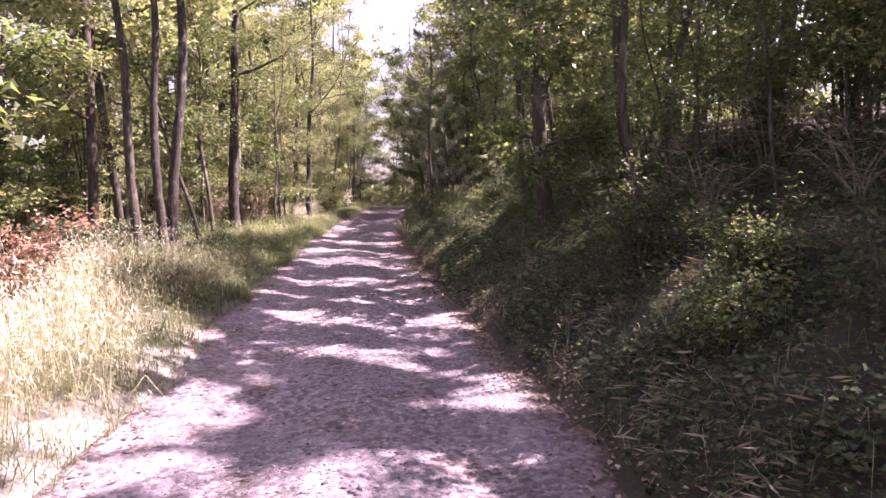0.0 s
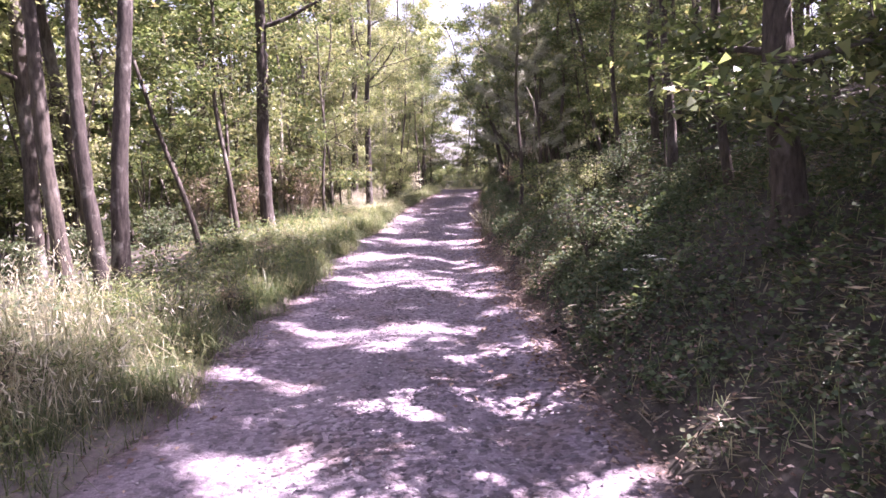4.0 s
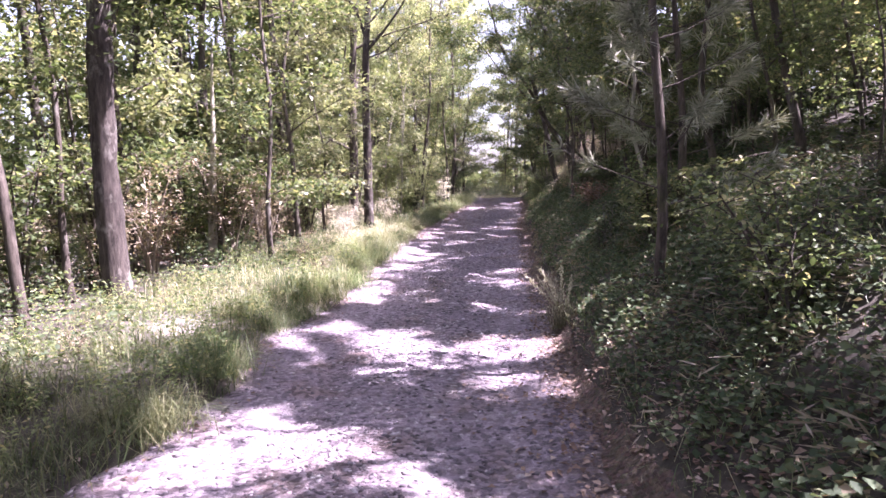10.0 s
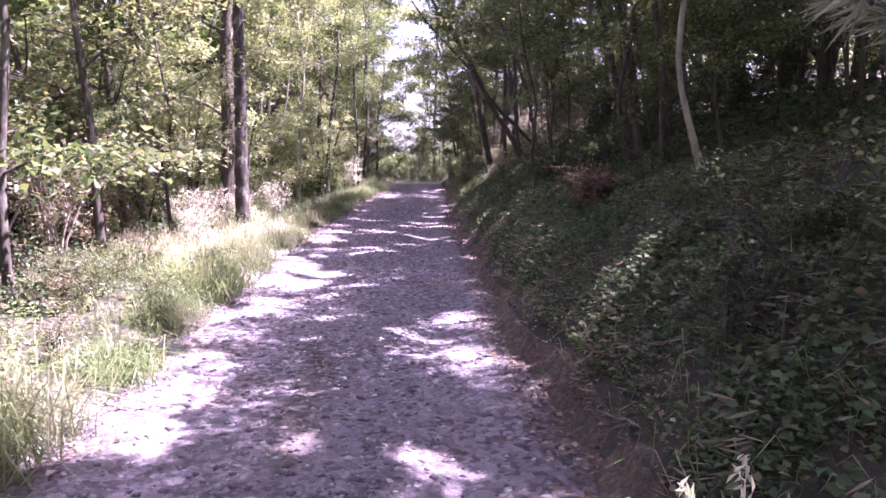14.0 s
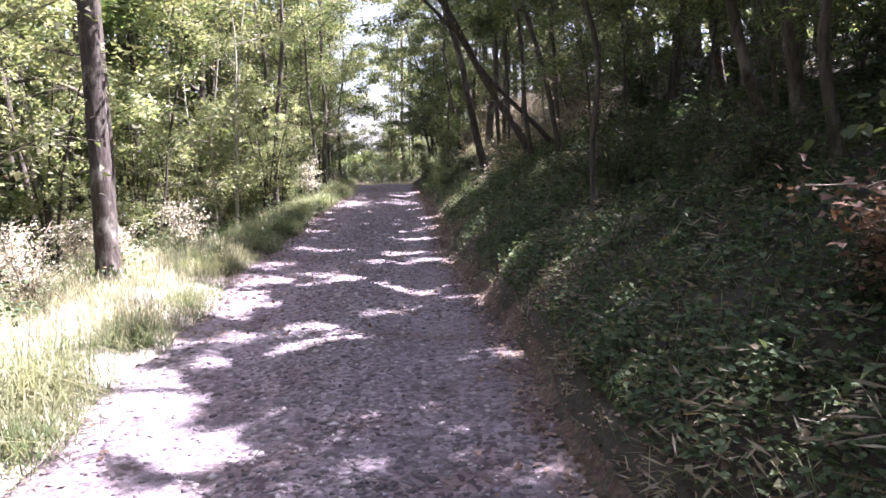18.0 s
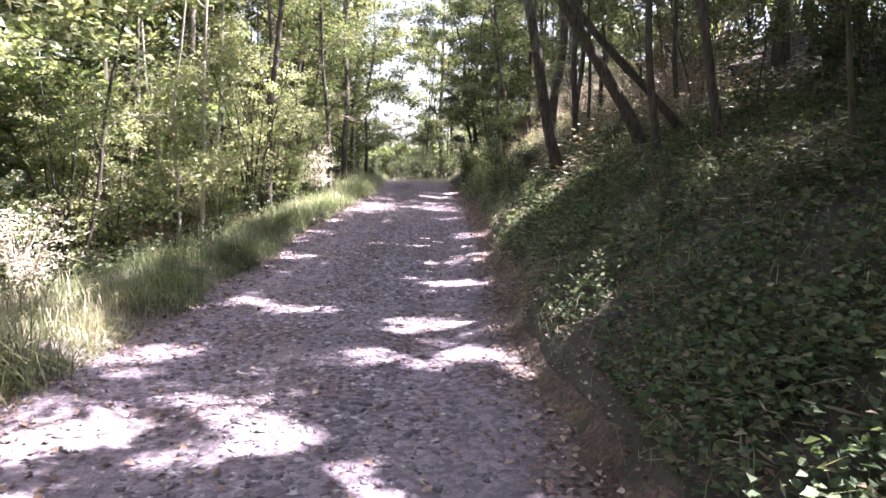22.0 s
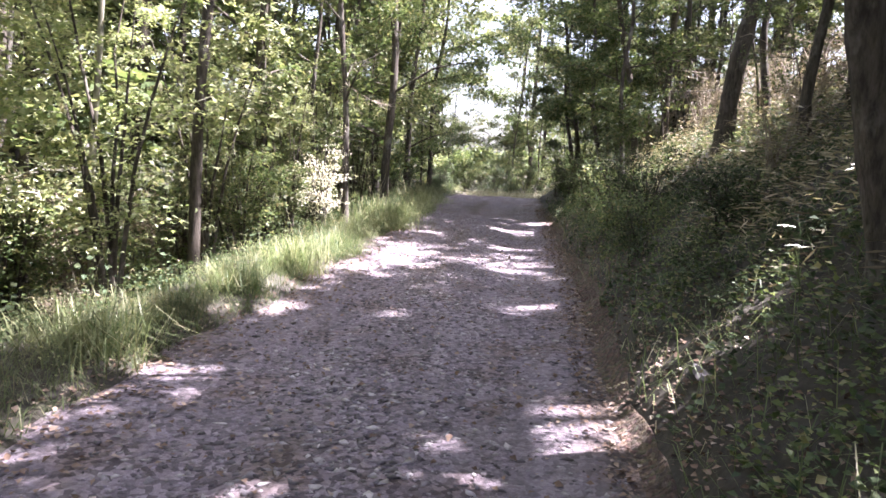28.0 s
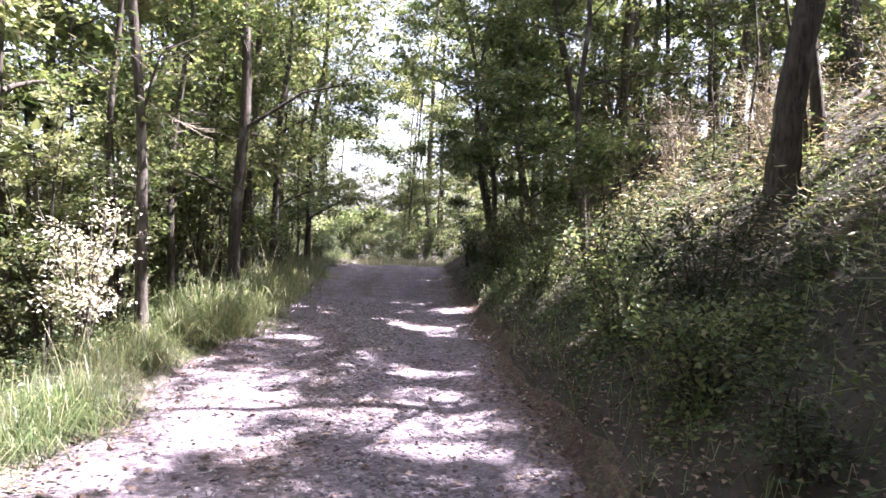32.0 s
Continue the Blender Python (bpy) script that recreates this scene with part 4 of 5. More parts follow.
# ---- trees along the left ----
T = "slender oak trunk with a light green crown on the verge"
HEROES_L = (
    # x, y, h, r, lean x, free, crown, limbs, twigs, leaves, label
    (-4.25, 12.0, 10.5, 0.085, -0.12, 4.6, 1.8, 9, 11, 34, "slender dark oak leaning away from the track"),
    (-3.82, 11.9, 10.0, 0.08, -0.09, 4.8, 1.6, 8, 10, 34, "slender oak with lichen patches on its bark"),
    (-3.9, 12.4, 11.0, 0.10, 0.04, 4.8, 1.9, 9, 11, 34, "straight oak with speckled bark beside two thinner ones"),
    (-4.3, 15.8, 7.0, 0.045, -0.30, 2.6, 1.4, 8, 9, 34, "thin leaning sapling with a crooked stem"),
    (-5.7, 21.5, 8.5, 0.05, -0.08, 2.8, 1.6, 9, 10, 34, "thin upright sapling behind the verge"),
    (-4.95, 19.6, 8.0, 0.06, -0.12, 3.0, 1.5, 9, 10, 34, "thin tree leaning away from the track"),
    (-8.2, 24.0, 9.0, 0.07, -0.34, 3.0, 1.9, 9, 11, 34, "crooked tree leaning down the slope"),
    (-6.9, 18.8, 9.0, 0.07, -0.15, 3.4, 1.9, 9, 11, 34, "slender tree with one long low branch"),
    (-4.0, 24.4, 7.5, 0.045, -0.04, 1.8, 1.3, 9, 9, 34, "thin sapling among the bushes"),
    (-4.2, 26.7, 8.0, 0.055, -0.03, 2.2, 1.5, 9, 10, 34, "thin tree with pale sunlit leaves"),
    (-4.5, 30.0, 5.5, 0.035, -0.08, 1.3, 1.1, 8, 9, 34, "young sapling with pale leaves"),
    (-4.72, 34.1, 11.0, 0.155, 0.03, 3.6, 2.2, 10, 12, 34, "thick oak with moss and pale scars on its bark"),
    (-6.4, 41.0, 7.0, 0.045, 0.22, 2.0, 1.4, 9, 9, 34, "thin dark sapling leaning towards the track"),
    (-4.3, 41.6, 8.5, 0.04, 0.03, 2.2, 1.4, 9, 10, 34, "thin pale-stemmed sapling with feathery leaves"),
    (-5.0, 42.5, 8.0, 0.035, 0.02, 2.0, 1.3, 9, 10, 34, "thin pale-stemmed sapling on the slope"),
    (-4.8, 44.4, 9.0, 0.045, 0.05, 2.4, 1.5, 9, 10, 34, "pale-stemmed sapling with yellow-green leaves"),
    (-5.6, 43.0, 8.0, 0.04, -0.03, 2.0, 1.4, 9, 10, 34, "pale-stemmed sapling on the slope"),
    (-4.5, 49.6, 9.5, 0.13, -0.05, 3.0, 1.9, 9, 11, 34, "dark ivy-clad trunk among the saplings"),
    (-2.8, 49.2, 9.0, 0.065, -0.07, 3.6, 1.3, 8, 9, 34, "dark slim tree with a broken dead branch"),
    (-2.85, 53.5, 10.0, 0.11, 0.0, 3.6, 1.7, 9, 11, 34, "upright dark tree at the track edge"),
    (-2.95, 57.6, 9.0, 0.09, 0.02, 3.0, 1.6, 9, 10, 34, "upright dark tree at the track edge"),
    (-3.9, 53.5, 9.0, 0.07, 0.02, 3.0, 1.6, 9, 10, 34, "slim dark tree behind the track edge"),
    (-4.1, 51.6, 9.0, 0.06, -0.03, 2.8, 1.5, 9, 10, 34, "slim dark tree behind the track edge"),
    (-2.6, 61.0, 9.0, 0.09, 0.03, 2.4, 1.6, 9, 10, 34, "slim tree with bright yellow-green leaves"),
    (-7.4, 52.9, 10.0, 0.1, -0.02, 3.0, 2.0, 9, 11, 34, "tall tree on the lower slope"),
    (-3.7, 44.8, 11.5, 0.075, 0.05, 7.0, 2.0, 10, 12, 34, "tall slender tree whose crown reaches over the track"),
    (-3.4, 56.2, 12.0, 0.08, 0.05, 6.0, 2.1, 10, 12, 34, "tall slender tree whose crown reaches over the track"),
    (-3.3, 60.0, 8.5, 0.04, 0.02, 1.6, 1.3, 10, 10, 34, "thin pole-like tree in a thicket"),
    (-3.6, 58.8, 8.0, 0.035, -0.03, 1.6, 1.2, 10, 10, 34, "thin pole-like tree in a thicket"),
    (-3.1, 62.4, 8.5, 0.04, 0.03, 1.6, 1.3, 10, 10, 34, "thin pole-like tree in a thicket"),
    (-3.5, 55.0, 7.5, 0.035, 0.02, 1.8, 1.1, 9, 10, 34, "thin pole-like tree in a thicket"),
)
for k, (x, y, h, r, lx, free, crown, limbs, twigs, leaves, label) in enumerate(HEROES_L):
    pale = "pale" in label
    if y > 20:
        free, limbs, crown = free * 0.5, limbs + 3, crown * (1.35 if y > 24 else 1.1)
    if y > 33:
        h *= 1.15
    grow("pale_sapling" if pale and r < 0.05 else "oak_tree", x, y, h, r, (lx, 0.02), free, crown, limbs, twigs + 2, leaves + 2, 0.115, 0.6, 0.3,
         BARK_PALE if "pale-stemmed" in label else (BARK_MOSS if "moss" in label else BARK_LICHEN if "lichen" in label or "speckled" in label else BARK), LEAF_PALE_SUNLIT if pale else LEAF, label, "trees left of the track", 100 + k)
grow("oak_tree", -4.62, 20.75, 12.0, 0.16, (0.004, 0.0), 5.6, 2.3, 10, 12, 34, 0.1, 0.5, 0.2, BARK_LICHEN, LEAF, "tall dark oak with a forked limb reaching over the verge", "trees left of the track", 140,
     forks=((4.8, (0.9, 0.05, 0.25), 2.6, 0.06), (3.5, (0.8, -0.3, 0.1), 0.8, 0.02), (4.2, (-0.9, -0.1, 0.3), 1.8, 0.03)))
grow("oak_tree", -3.68, 31.5, 11.5, 0.13, (0.002, 0.0), 7.0, 2.1, 8, 11, 30, 0.1, 0.5, 0.16, BARK_LICHEN, LEAF_PALE_SUNLIT, "tall oak with bare forked upper limbs", "trees left of the track", 141,
     forks=((4.9, (0.6, 0.0, 0.55), 2.6, 0.05), (5.2, (-0.3, 0.1, 0.9), 2.4, 0.05), (4.7, (0.85, -0.1, 0.2), 1.6, 0.025), (5.6, (0.7, 0.1, 0.6), 1.8, 0.03)))
grow("dead_tree", -5.75, 26.0, 4.4, 0.09, (0.05, 0.0), 3.0, 0.5, 0, 0, 0, 0.1, 0.5, 0.03, BARK_PALE, LEAF, "bleached dead trunk with no branches", "trees left of the track", 142)

# ---- trees on the bank ----
HEROES_R = (
    (2.35, 9.9, 7.5, 0.13, -0.08, 0.5, 1.0, 18, 12, 34, "ivy-covered dark trunk on the bank"),
    (3.55, 9.6, 7.8, 0.09, -0.28, 2.4, 1.7, 7, 12, 30, "dark tree leaning from the bank towards the track"),
    (2.95, 14.7, 9.0, 0.08, -0.08, 2.6, 2.0, 12, 11, 36, "dark tree on the shaded bank"),
    (3.55, 17.6, 9.0, 0.08, -0.05, 3.4, 1.4, 4, 8, 15, "dark tree on the shaded bank"),
    (4.1, 16.2, 9.5, 0.08, -0.2, 3.8, 1.3, 3, 8, 15, "dark tree leaning over the bank"),
    (2.9, 17.8, 8.0, 0.06, -0.1, 3.2, 1.2, 4, 8, 15, "slim dark tree on the shaded bank"),
    (2.3, 24.5, 6.5, 0.04, -0.28, 1.6, 1.3, 9, 9, 34, "thin pale sapling leaning from the bank"),
    (3.2, 29.0, 9.0, 0.075, -0.2, 2.4, 1.8, 9, 11, 34, "slim tree leaning from the bank towards the track"),
    (1.72, 30.0, 7.0, 0.036, -0.15, 2.0, 1.4, 9, 10, 34, "thin dark-stemmed sapling on the bank"),
    (4.6, 33.0, 9.5, 0.08, -0.30, 2.6, 1.9, 9, 11, 34, "slim tree leaning steeply over the bank"),
    (3.5, 30.0, 9.5, 0.07, -0.4, 2.8, 1.7, 9, 11, 34, "slim tree leaning steeply over the bank"),
    (2.75, 37.5, 7.5, 0.095, -0.6, 3.2, 1.9, 9, 11, 34, "mossy trunk leaning steeply over the track"),
    (3.25, 37.4, 5.5, 0.065, -1.0, 2.8, 1.6, 9, 11, 34, "dark crooked trunk leaning towards the track"),
    (2.25, 40.3, 9.5, 0.15, -0.25, 3.4, 2.0, 9, 11, 34, "rough dark trunk leaning a little over the track"),
    (2.8, 41.6, 9.5, 0.09, -0.09, 3.4, 1.8, 9, 11, 34, "dark trunk close beside a thicker one"),
    (3.2, 42.3, 9.0, 0.05, -0.05, 3.0, 1.5, 9, 10, 34, "thin stem beside two thicker trunks"),
    (3.55, 44.8, 9.0, 0.08, -0.06, 3.0, 1.7, 9, 11, 34, "slim dark trunk on the bank"),
    (4.3, 45.4, 9.0, 0.07, -0.1, 3.0, 1.8, 9, 11, 34, "slim trunk higher on the bank"),
    (3.5, 47.6, 10.0, 0.165, 0.015, 3.6, 2.2, 10, 12, 34, "thick grey trunk standing on the bank"),
    (4.4, 48.5, 9.0, 0.08, -0.05, 3.0, 1.8, 9, 11, 34, "slim trunk beside a thick one on the bank"),
    (2.5, 50.5, 9.0, 0.06, -0.1, 2.6, 1.6, 9, 11, 34, "slim tree on the low bank"),
    (2.6, 54.7, 9.0, 0.08, -0.08, 2.0, 1.8, 10, 11, 34, "leafy tree beside the track"),
    (2.3, 57.5, 9.0, 0.08, -0.08, 2.0, 1.8, 10, 11, 34, "leafy tree beside the track"),
    (2.7, 1.6, 7.5, 0.06, -0.12, 2.2, 1.8, 10, 11, 34, "slim dark tree overhanging the track"),
    (3.9, 4.4, 8.0, 0.05, -0.2, 2.4, 1.5, 7, 11, 34, "slim dark tree leaning from the bank"),
    (2.7, 6.9, 7.5, 0.06, -0.14, 2.2, 1.8, 10, 11, 34, "slim dark tree overhanging the track"),
    (2.8, 12.2, 7.5, 0.06, -0.12, 2.4, 1.6, 7, 10, 28, "slim dark tree on the bank"),
    (3.3, 21.2, 7.0, 0.06, -0.18, 2.4, 1.2, 5, 11, 36, "slim dark tree leaning from the bank"),
    (2.8, 22.6, 8.0, 0.06, -0.16, 2.2, 1.8, 10, 11, 36, "slim dark tree leaning from the bank"),
    (2.7, 26.5, 8.0, 0.06, -0.16, 2.4, 1.8, 10, 11, 36, "slim dark tree leaning from the bank"),
    (2.5, 36.3, 8.0, 0.055, -0.2, 2.8, 1.7, 10, 11, 36, "slim dark tree leaning over the track"),
    (2.8, 35.4, 8.0, 0.06, -0.2, 2.6, 1.8, 10, 11, 36, "slim dark tree leaning over the track"),
    (3.9, 39.4, 8.0, 0.06, -0.1, 2.6, 1.9, 10, 11, 36, "slim dark tree on the bank"),
    (2.5, 32.3, 7.0, 0.05, -0.15, 2.0, 2.2, 10, 11, 34, "slim dark sapling on the bank"),
    (2.6, 27.6, 7.0, 0.05, -0.15, 2.0, 3.2, 10, 11, 34, "slim leafy sapling on the bank"),
    (3.1, 52.6, 13.5, 0.09, -0.12, 5.0, 2.3, 10, 12, 34, "tall tree leaning over the track"),
    (2.4, 58.6, 13.0, 0.08, -0.2, 5.0, 2.2, 10, 12, 34, "tall tree leaning over the far track"),
    (2.9, 62.8, 9.0, 0.09, -0.05, 2.0, 1.9, 10, 11, 34, "leafy tree where the track crests"),
)
for k, (x, y, h, r, lx, free, crown, limbs, twigs, leaves, label) in enumerate(HEROES_R):
    if 21.5 < y < 34:
        h *= 0.9
    if 39 < y < 49:
        limbs, leaves = (9, 32) if y < 44 else (8, 28)
    if 44 < y < 49 and x > 3.52:
        h *= 0.85
    if y == 47.6:
        limbs = 4
    if 27 < y < 33.5:
        crown, limbs = crown * 0.85, 8
    if y > 50:
        free, limbs, leaves, crown = 0.9, 12, 48, 2.2
    if 8 < y < 21.5:                           # tall crowns that shade track and verge
        h, limbs, crown, leaves = h * 1.3, max(limbs, 9), crown * 1.15, max(leaves, 30)
    grow("bank_tree", x, y, h * (0.92 if 34 < y < 44 else 0.8), r * (0.7 if 39 < y < 44 else 0.85), (lx, -0.02), min(free, h * 0.4), crown, limbs + 1, (twigs + 1) // 2, leaves * 2, 0.115, 0.5, 0.42,
         BARK_PALE if "pale" in label else (BARK_MOSS if "moss" in label else BARK), LEAF, label, "trees on the bank", 200 + k, clump=0.15)


def bank_saplings():
    """Thin leafy saplings crowding the top of the bank."""
    r_ = np.random.default_rng(71)
    kinds = [grow("bank_sapling", 0, 0, 4.2 + 0.8 * k, 0.02 + 0.004 * k, (-0.08 - 0.04 * (k % 2), 0.03), 0.8 + 0.15 * k, 1.1, 11, 5, 36, 0.1, 0.5, 0.3, (BARK, BARK_MOSS)[k % 2], LEAF, "thin leafy sapling on top of the bank", "saplings on the bank", 260 + k, sink=0, low=0.85, clump=0.15) for k in range(4)]
    for k in range(118):
        y = 1.5 + k * 0.74 + r_.uniform(-0.5, 0.5) if k < 84 else (3 + (k - 84) * 0.5 if k < 96 else 18.5 + (k - 96) * 0.7)
        x = float(right_edge(y)) + (r_.uniform(2.1, 3.6), r_.uniform(3.4, 5.5), r_.uniform(4.5, 7.5))[k % 3]
        m = stand(None, x, y, r_.uniform(-60, 60), r_.uniform(0.7, 1.1), 0.06, r_.uniform(-6, 4))
        if k < 4:
            place(kinds[k], m)
        else:
            thin_crown(copy_thing(kinds[k % 4], m))


# ---- the wood behind: repeated trees ----
kept_crowns = []


def thin_crown(ob):
    """Give a copied tree a crown of its own, with the openings of the canopy."""
    crown = [c for c in ob.children if c.name.startswith("crown")][0]
    me = crown.data
    v, f = np.empty(len(me.vertices) * 3, np.float32), np.empty(len(me.loops), np.int32)
    me.vertices.foreach_get("co", v)
    me.loops.foreach_get("vertex_index", f)
    v, f = v.reshape(-1, 3), f.reshape(-1, 3)
    m = ob.matrix_basis
    world_v = v @ np.array(m.to_3x3()).T + np.array(m.translation)
    a, b, c = (world_v[f[:, i]] for i in range(3))
    large = np.linalg.norm(np.cross(b - a, c - a), axis=1) > 0.005
    f = f[~(open_sky(a) | large & (np.abs(a[:, 0]) < 3.8) & (a[:, 2] < 4.5))]   # no coarse leaves beside the track
    own = np.unique(f)
    crown.data = mesh_np("crown", v[own], np.searchsorted(own, f), me.materials[0])


def wood():
    r_ = np.random.default_rng(77)
    kinds = []
    for k in range(6):
        kinds.append(grow("woodland_tree", 0, 0, 8.5 + k * 0.7, 0.032 + 0.008 * k, (0.06 * (k - 2.5), 0.05 * (k % 3 - 1)), 0.5 + 0.25 * k, 2.1, 9, 8, 40, 0.14, 0.55, 0.35, BARK, (LEAF, LEAF_PALE_SUNLIT)[k in (1, 3, 4)], "slim woodland tree leafy almost to the ground", "trees of the wood", 300 + k, sink=0, low=0.8, fine=0.7, clump=0.16))
    far = [grow("woodland_tree", 0, 0, 9.5 + k, 0.09, (0.02, 0.02), 0.8, 2.5, 7, 9, 20, 0.28, 0.5, 0.3, BARK, LEAF, "woodland tree farther back among the others", "trees of the wood", 320 + k, sink=0, low=0.8, fine=0.0) for k in range(3)]
    spots = []
    heroes = [(a[0], a[1]) for a in HEROES_L + HEROES_R] + [(-4.6, 20.75), (-3.7, 31.5)]

    def clear(x, y, d):
        return all((x - a) ** 2 + (y - b) ** 2 > d * d for a, b in spots + heroes)
    for x0, x1, count, d in ((-9.5, -5.4, 50, 1.5), (-18, -9.5, 34, 2.0), (4.2, 9.0, 48, 1.4), (9, 16, 34, 1.8)):
        made = 0
        for _ in range(4000):
            if made >= count:
                break
            y = r_.uniform(-2, 68)
            x = r_.uniform(x0, x1)
            if x > 3 and any(abs(y - 0.5 - b) < l + 0.7 and a - w - 1.0 < x - 3.6 < a + w + 1.6 for a, b, w, l in GAPS if w * l > 0.5):
                continue
            if clear(x, y, d):
                spots.append((x, y))
                made += 1
    spots += [(-9.2 - 1.1 * (k % 5) - r_.uniform(0, 0.6), 33.5 + k * 1.6) for k in range(16)]     # the lower slope
    end = [(-9 + 0.75 * k + r_.uniform(-0.4, 0.4), r_.uniform(71, 79)) for k in range(18)] + [(r_.uniform(-14, 10), r_.uniform(79, 92)) for _ in range(16)]
    end = [(x, y) for x, y in end if not (-3.0 < x < -0.3 if y < 79 else -4.2 < x < 0.2)]   # the gap of sky over the track
    end += [(-4.2 - 0.9 * (k % 3) - r_.uniform(0, 0.5), 56 + k * 1.7) for k in range(9)] + [(3.6 + 0.9 * (k % 3) + r_.uniform(0, 0.5), 53 + k * 1.7) for k in range(10)]
    low = [(-3.2 + 0.55 * k, 74 + (k * 1.7) % 5) for k in range(8)]
    used = set()
    for k, (x, y) in enumerate(spots + end + low):
        lite = not -8.0 < x < 6.5 or y > 79
        kind = far[k % 3] if lite else kinds[k % 6]
        if y > 70 and not lite:
            kind = kinds[k % 2]
        size = r_.uniform(0.75, 0.95) if 3 < x < 5.6 else r_.uniform(0.8, 1.15)
        if 3 < x < 7.5 and 13 < y < 24:
            size = r_.uniform(1.08, 1.28)                            # tall crowns that shade the verge across the track
        if y > 36 and not 3 < x < 5.6:
            size *= 1.3                                              # the taller wood farther on
        if (x, y) in low:
            size *= 0.32
        m = stand(None, x, y, r_.uniform(0, 360), size, 0.1, r_.uniform(-7, 7))
        if kind in used:
            ob = copy_thing(kind, m)
        else:
            used.add(kind)
            ob = place(kind, m)
            kept_crowns.append(ob)
        if (3 < x < 16 and y < 58 or -9 < x < -2 and 43 < y < 54) and ob not in kept_crowns:
            thin_crown(ob)


wood()
bank_saplings()


# ---- understorey ----
def understorey():
    r_ = np.random.default_rng(88)
    tall = [shrub("hazel_shrub", 2.9, 0.8, 6, 11, 24, 0.09, LEAF, 401, "leafy green hazel shrub under the trees", group="understorey shrubs"),
            shrub("hazel_shrub", 2.3, 0.7, 6, 10, 24, 0.085, LEAF, 402, "sunlit green shrub under the trees", group="understorey shrubs"),
            shrub("hazel_shrub", 3.6, 0.75, 6, 13, 22, 0.09, LEAF, 403, "tall thin-stemmed leafy shrub", group="understorey shrubs"),
            shrub("hazel_shrub", 4.6, 1.0, 6, 17, 21, 0.092, LEAF_PALE_SUNLIT, 404, "tall airy shrub with leaves coloured pale as if sunlit", group="understorey shrubs")]
    lite = [shrub("hazel_shrub", 2.4 + 0.6 * k, 0.8, 4, 11, 17, 0.13, LEAF_PALE_SUNLIT if k == 1 else LEAF, 406 + k, "leafy green shrub deeper in the wood", group="understorey shrubs") for k in range(4)]
    # Same hazels in the darkened leaf, so the upper bank looks shaded.
    shade = [shrub("hazel_shrub", 2.6 + 0.7 * k, 0.85, 5, 11, 15, 0.14, LEAF_DARK_SHADED, 415 + k, "leafy shrub coloured dark for the shaded upper bank", group="understorey shrubs") for k in range(2)]
    used = set()

    def put(kind, x, y, s):
        m = stand(None, x, y, r_.uniform(0, 360), s)
        if x > 3 and kind in used and y < 58 and any(open_sky(np.array([x, y, land(x, y) + z * s])) for z in (1.2, 2.4, 3.2)):
            return                             # leaves the openings of the canopy free
        if kind in used:
            copy_thing(kind, m)
        else:
            used.add(kind)
            place(kind, m)
    for k in range(104):
        y = r_.uniform(6, 66)
        x = left_edge(y) - r_.uniform(4.0 if y < 21.5 else 2.5 if y < 33 else 1.5, 6.8)
        if 37 < y < 46 and left_edge(y) - x < 3.4:
            x -= 2.2
        put((lite if left_edge(y) - x > 5.0 else tall)[k % 4], x, y, r_.uniform(0.75, 1.1))
    for k in range(46):
        y = r_.uniform(1, 66)
        x = right_edge(y) + r_.uniform(4.2, 8.5)
        put(shade[k % 2] if k % 3 == 0 else (tall[:3] + lite[2:])[k % 5], x, y, r_.uniform(0.5, 0.9))
    for k in range(14):                        # scrub in the darkened leaf behind the leaning trees
        y = 25.5 + k * 0.95
        put(shade[k % 2], right_edge(y) + r_.uniform(3.4, 6.0), y, r_.uniform(0.6, 0.9))
    for k in range(24):                        # thicket over the bank farther on
        y = 43.5 + k * 0.72 + r_.uniform(-0.4, 0.4)
        put(tall[k % 4], right_edge(y) + r_.uniform(2.4, 5.2), y, r_.uniform(0.5, 0.85))
    for k in range(40):                        # scrub over the upper slope
        y = r_.uniform(-2, 66)
        put(lite[(0, 2, 3)[k % 3]], right_edge(y) + r_.uniform(6.5, 14.0), y, r_.uniform(0.7, 1.15))
    low = [shrub("bramble_bush", 0.75, 0.5, 6, 9, 13, 0.05, LEAF_DARK_SHADED, 411, "dark green bramble bush on the bank", group="bushes on the bank", blades=leaf_blades),
           shrub("bramble_bush", 0.95, 0.45, 6, 9, 13, 0.055, LEAF_DARK_SHADED, 412, "glossy dark leafy bush on the bank", group="bushes on the bank", blades=leaf_blades),
           shrub("bramble_bush", 0.6, 0.5, 5, 8, 14, 0.045, LEAF_DARK_SHADED, 413, "low green bush on the bank", group="bushes on the bank", blades=leaf_blades)]
    for k in range(70):
        y = r_.uniform(1, 62)
        x = right_edge(y) + r_.uniform(0.5, 3.6)
        put(low[k % 3], x, y, r_.uniform(0.45, 0.95))
    for k in range(12):
        y = r_.uniform(1, 10)
        put(shade[k % 2], right_edge(y) + r_.uniform(3.6, 7.5), y, r_.uniform(0.5, 0.85))
    for k in range(16):
        y = 43.0 + k * 1.0 + r_.uniform(-0.4, 0.4)
        put(tall[(3, 0, 1)[k % 3]], left_edge(y) - r_.uniform(1.5, 3.0), y, r_.uniform(0.5, 0.85))
    for k in range(14):
        put(lite[k % 3], -7.0 + 0.95 * k, r_.uniform(73, 79), r_.uniform(0.7, 1.0))
    for k in range(34):
        put(low[k % 3], -7.0 + 0.4 * k, r_.uniform(70, 73.5), r_.uniform(1.3, 2.1))
    for k in range(8):                         # low bushes in the rank grass of the far verge
        y = 50.5 + k * 1.0
        put(low[k % 3], left_edge(y) - r_.uniform(0.2, 0.7), y, r_.uniform(0.7, 1.05))
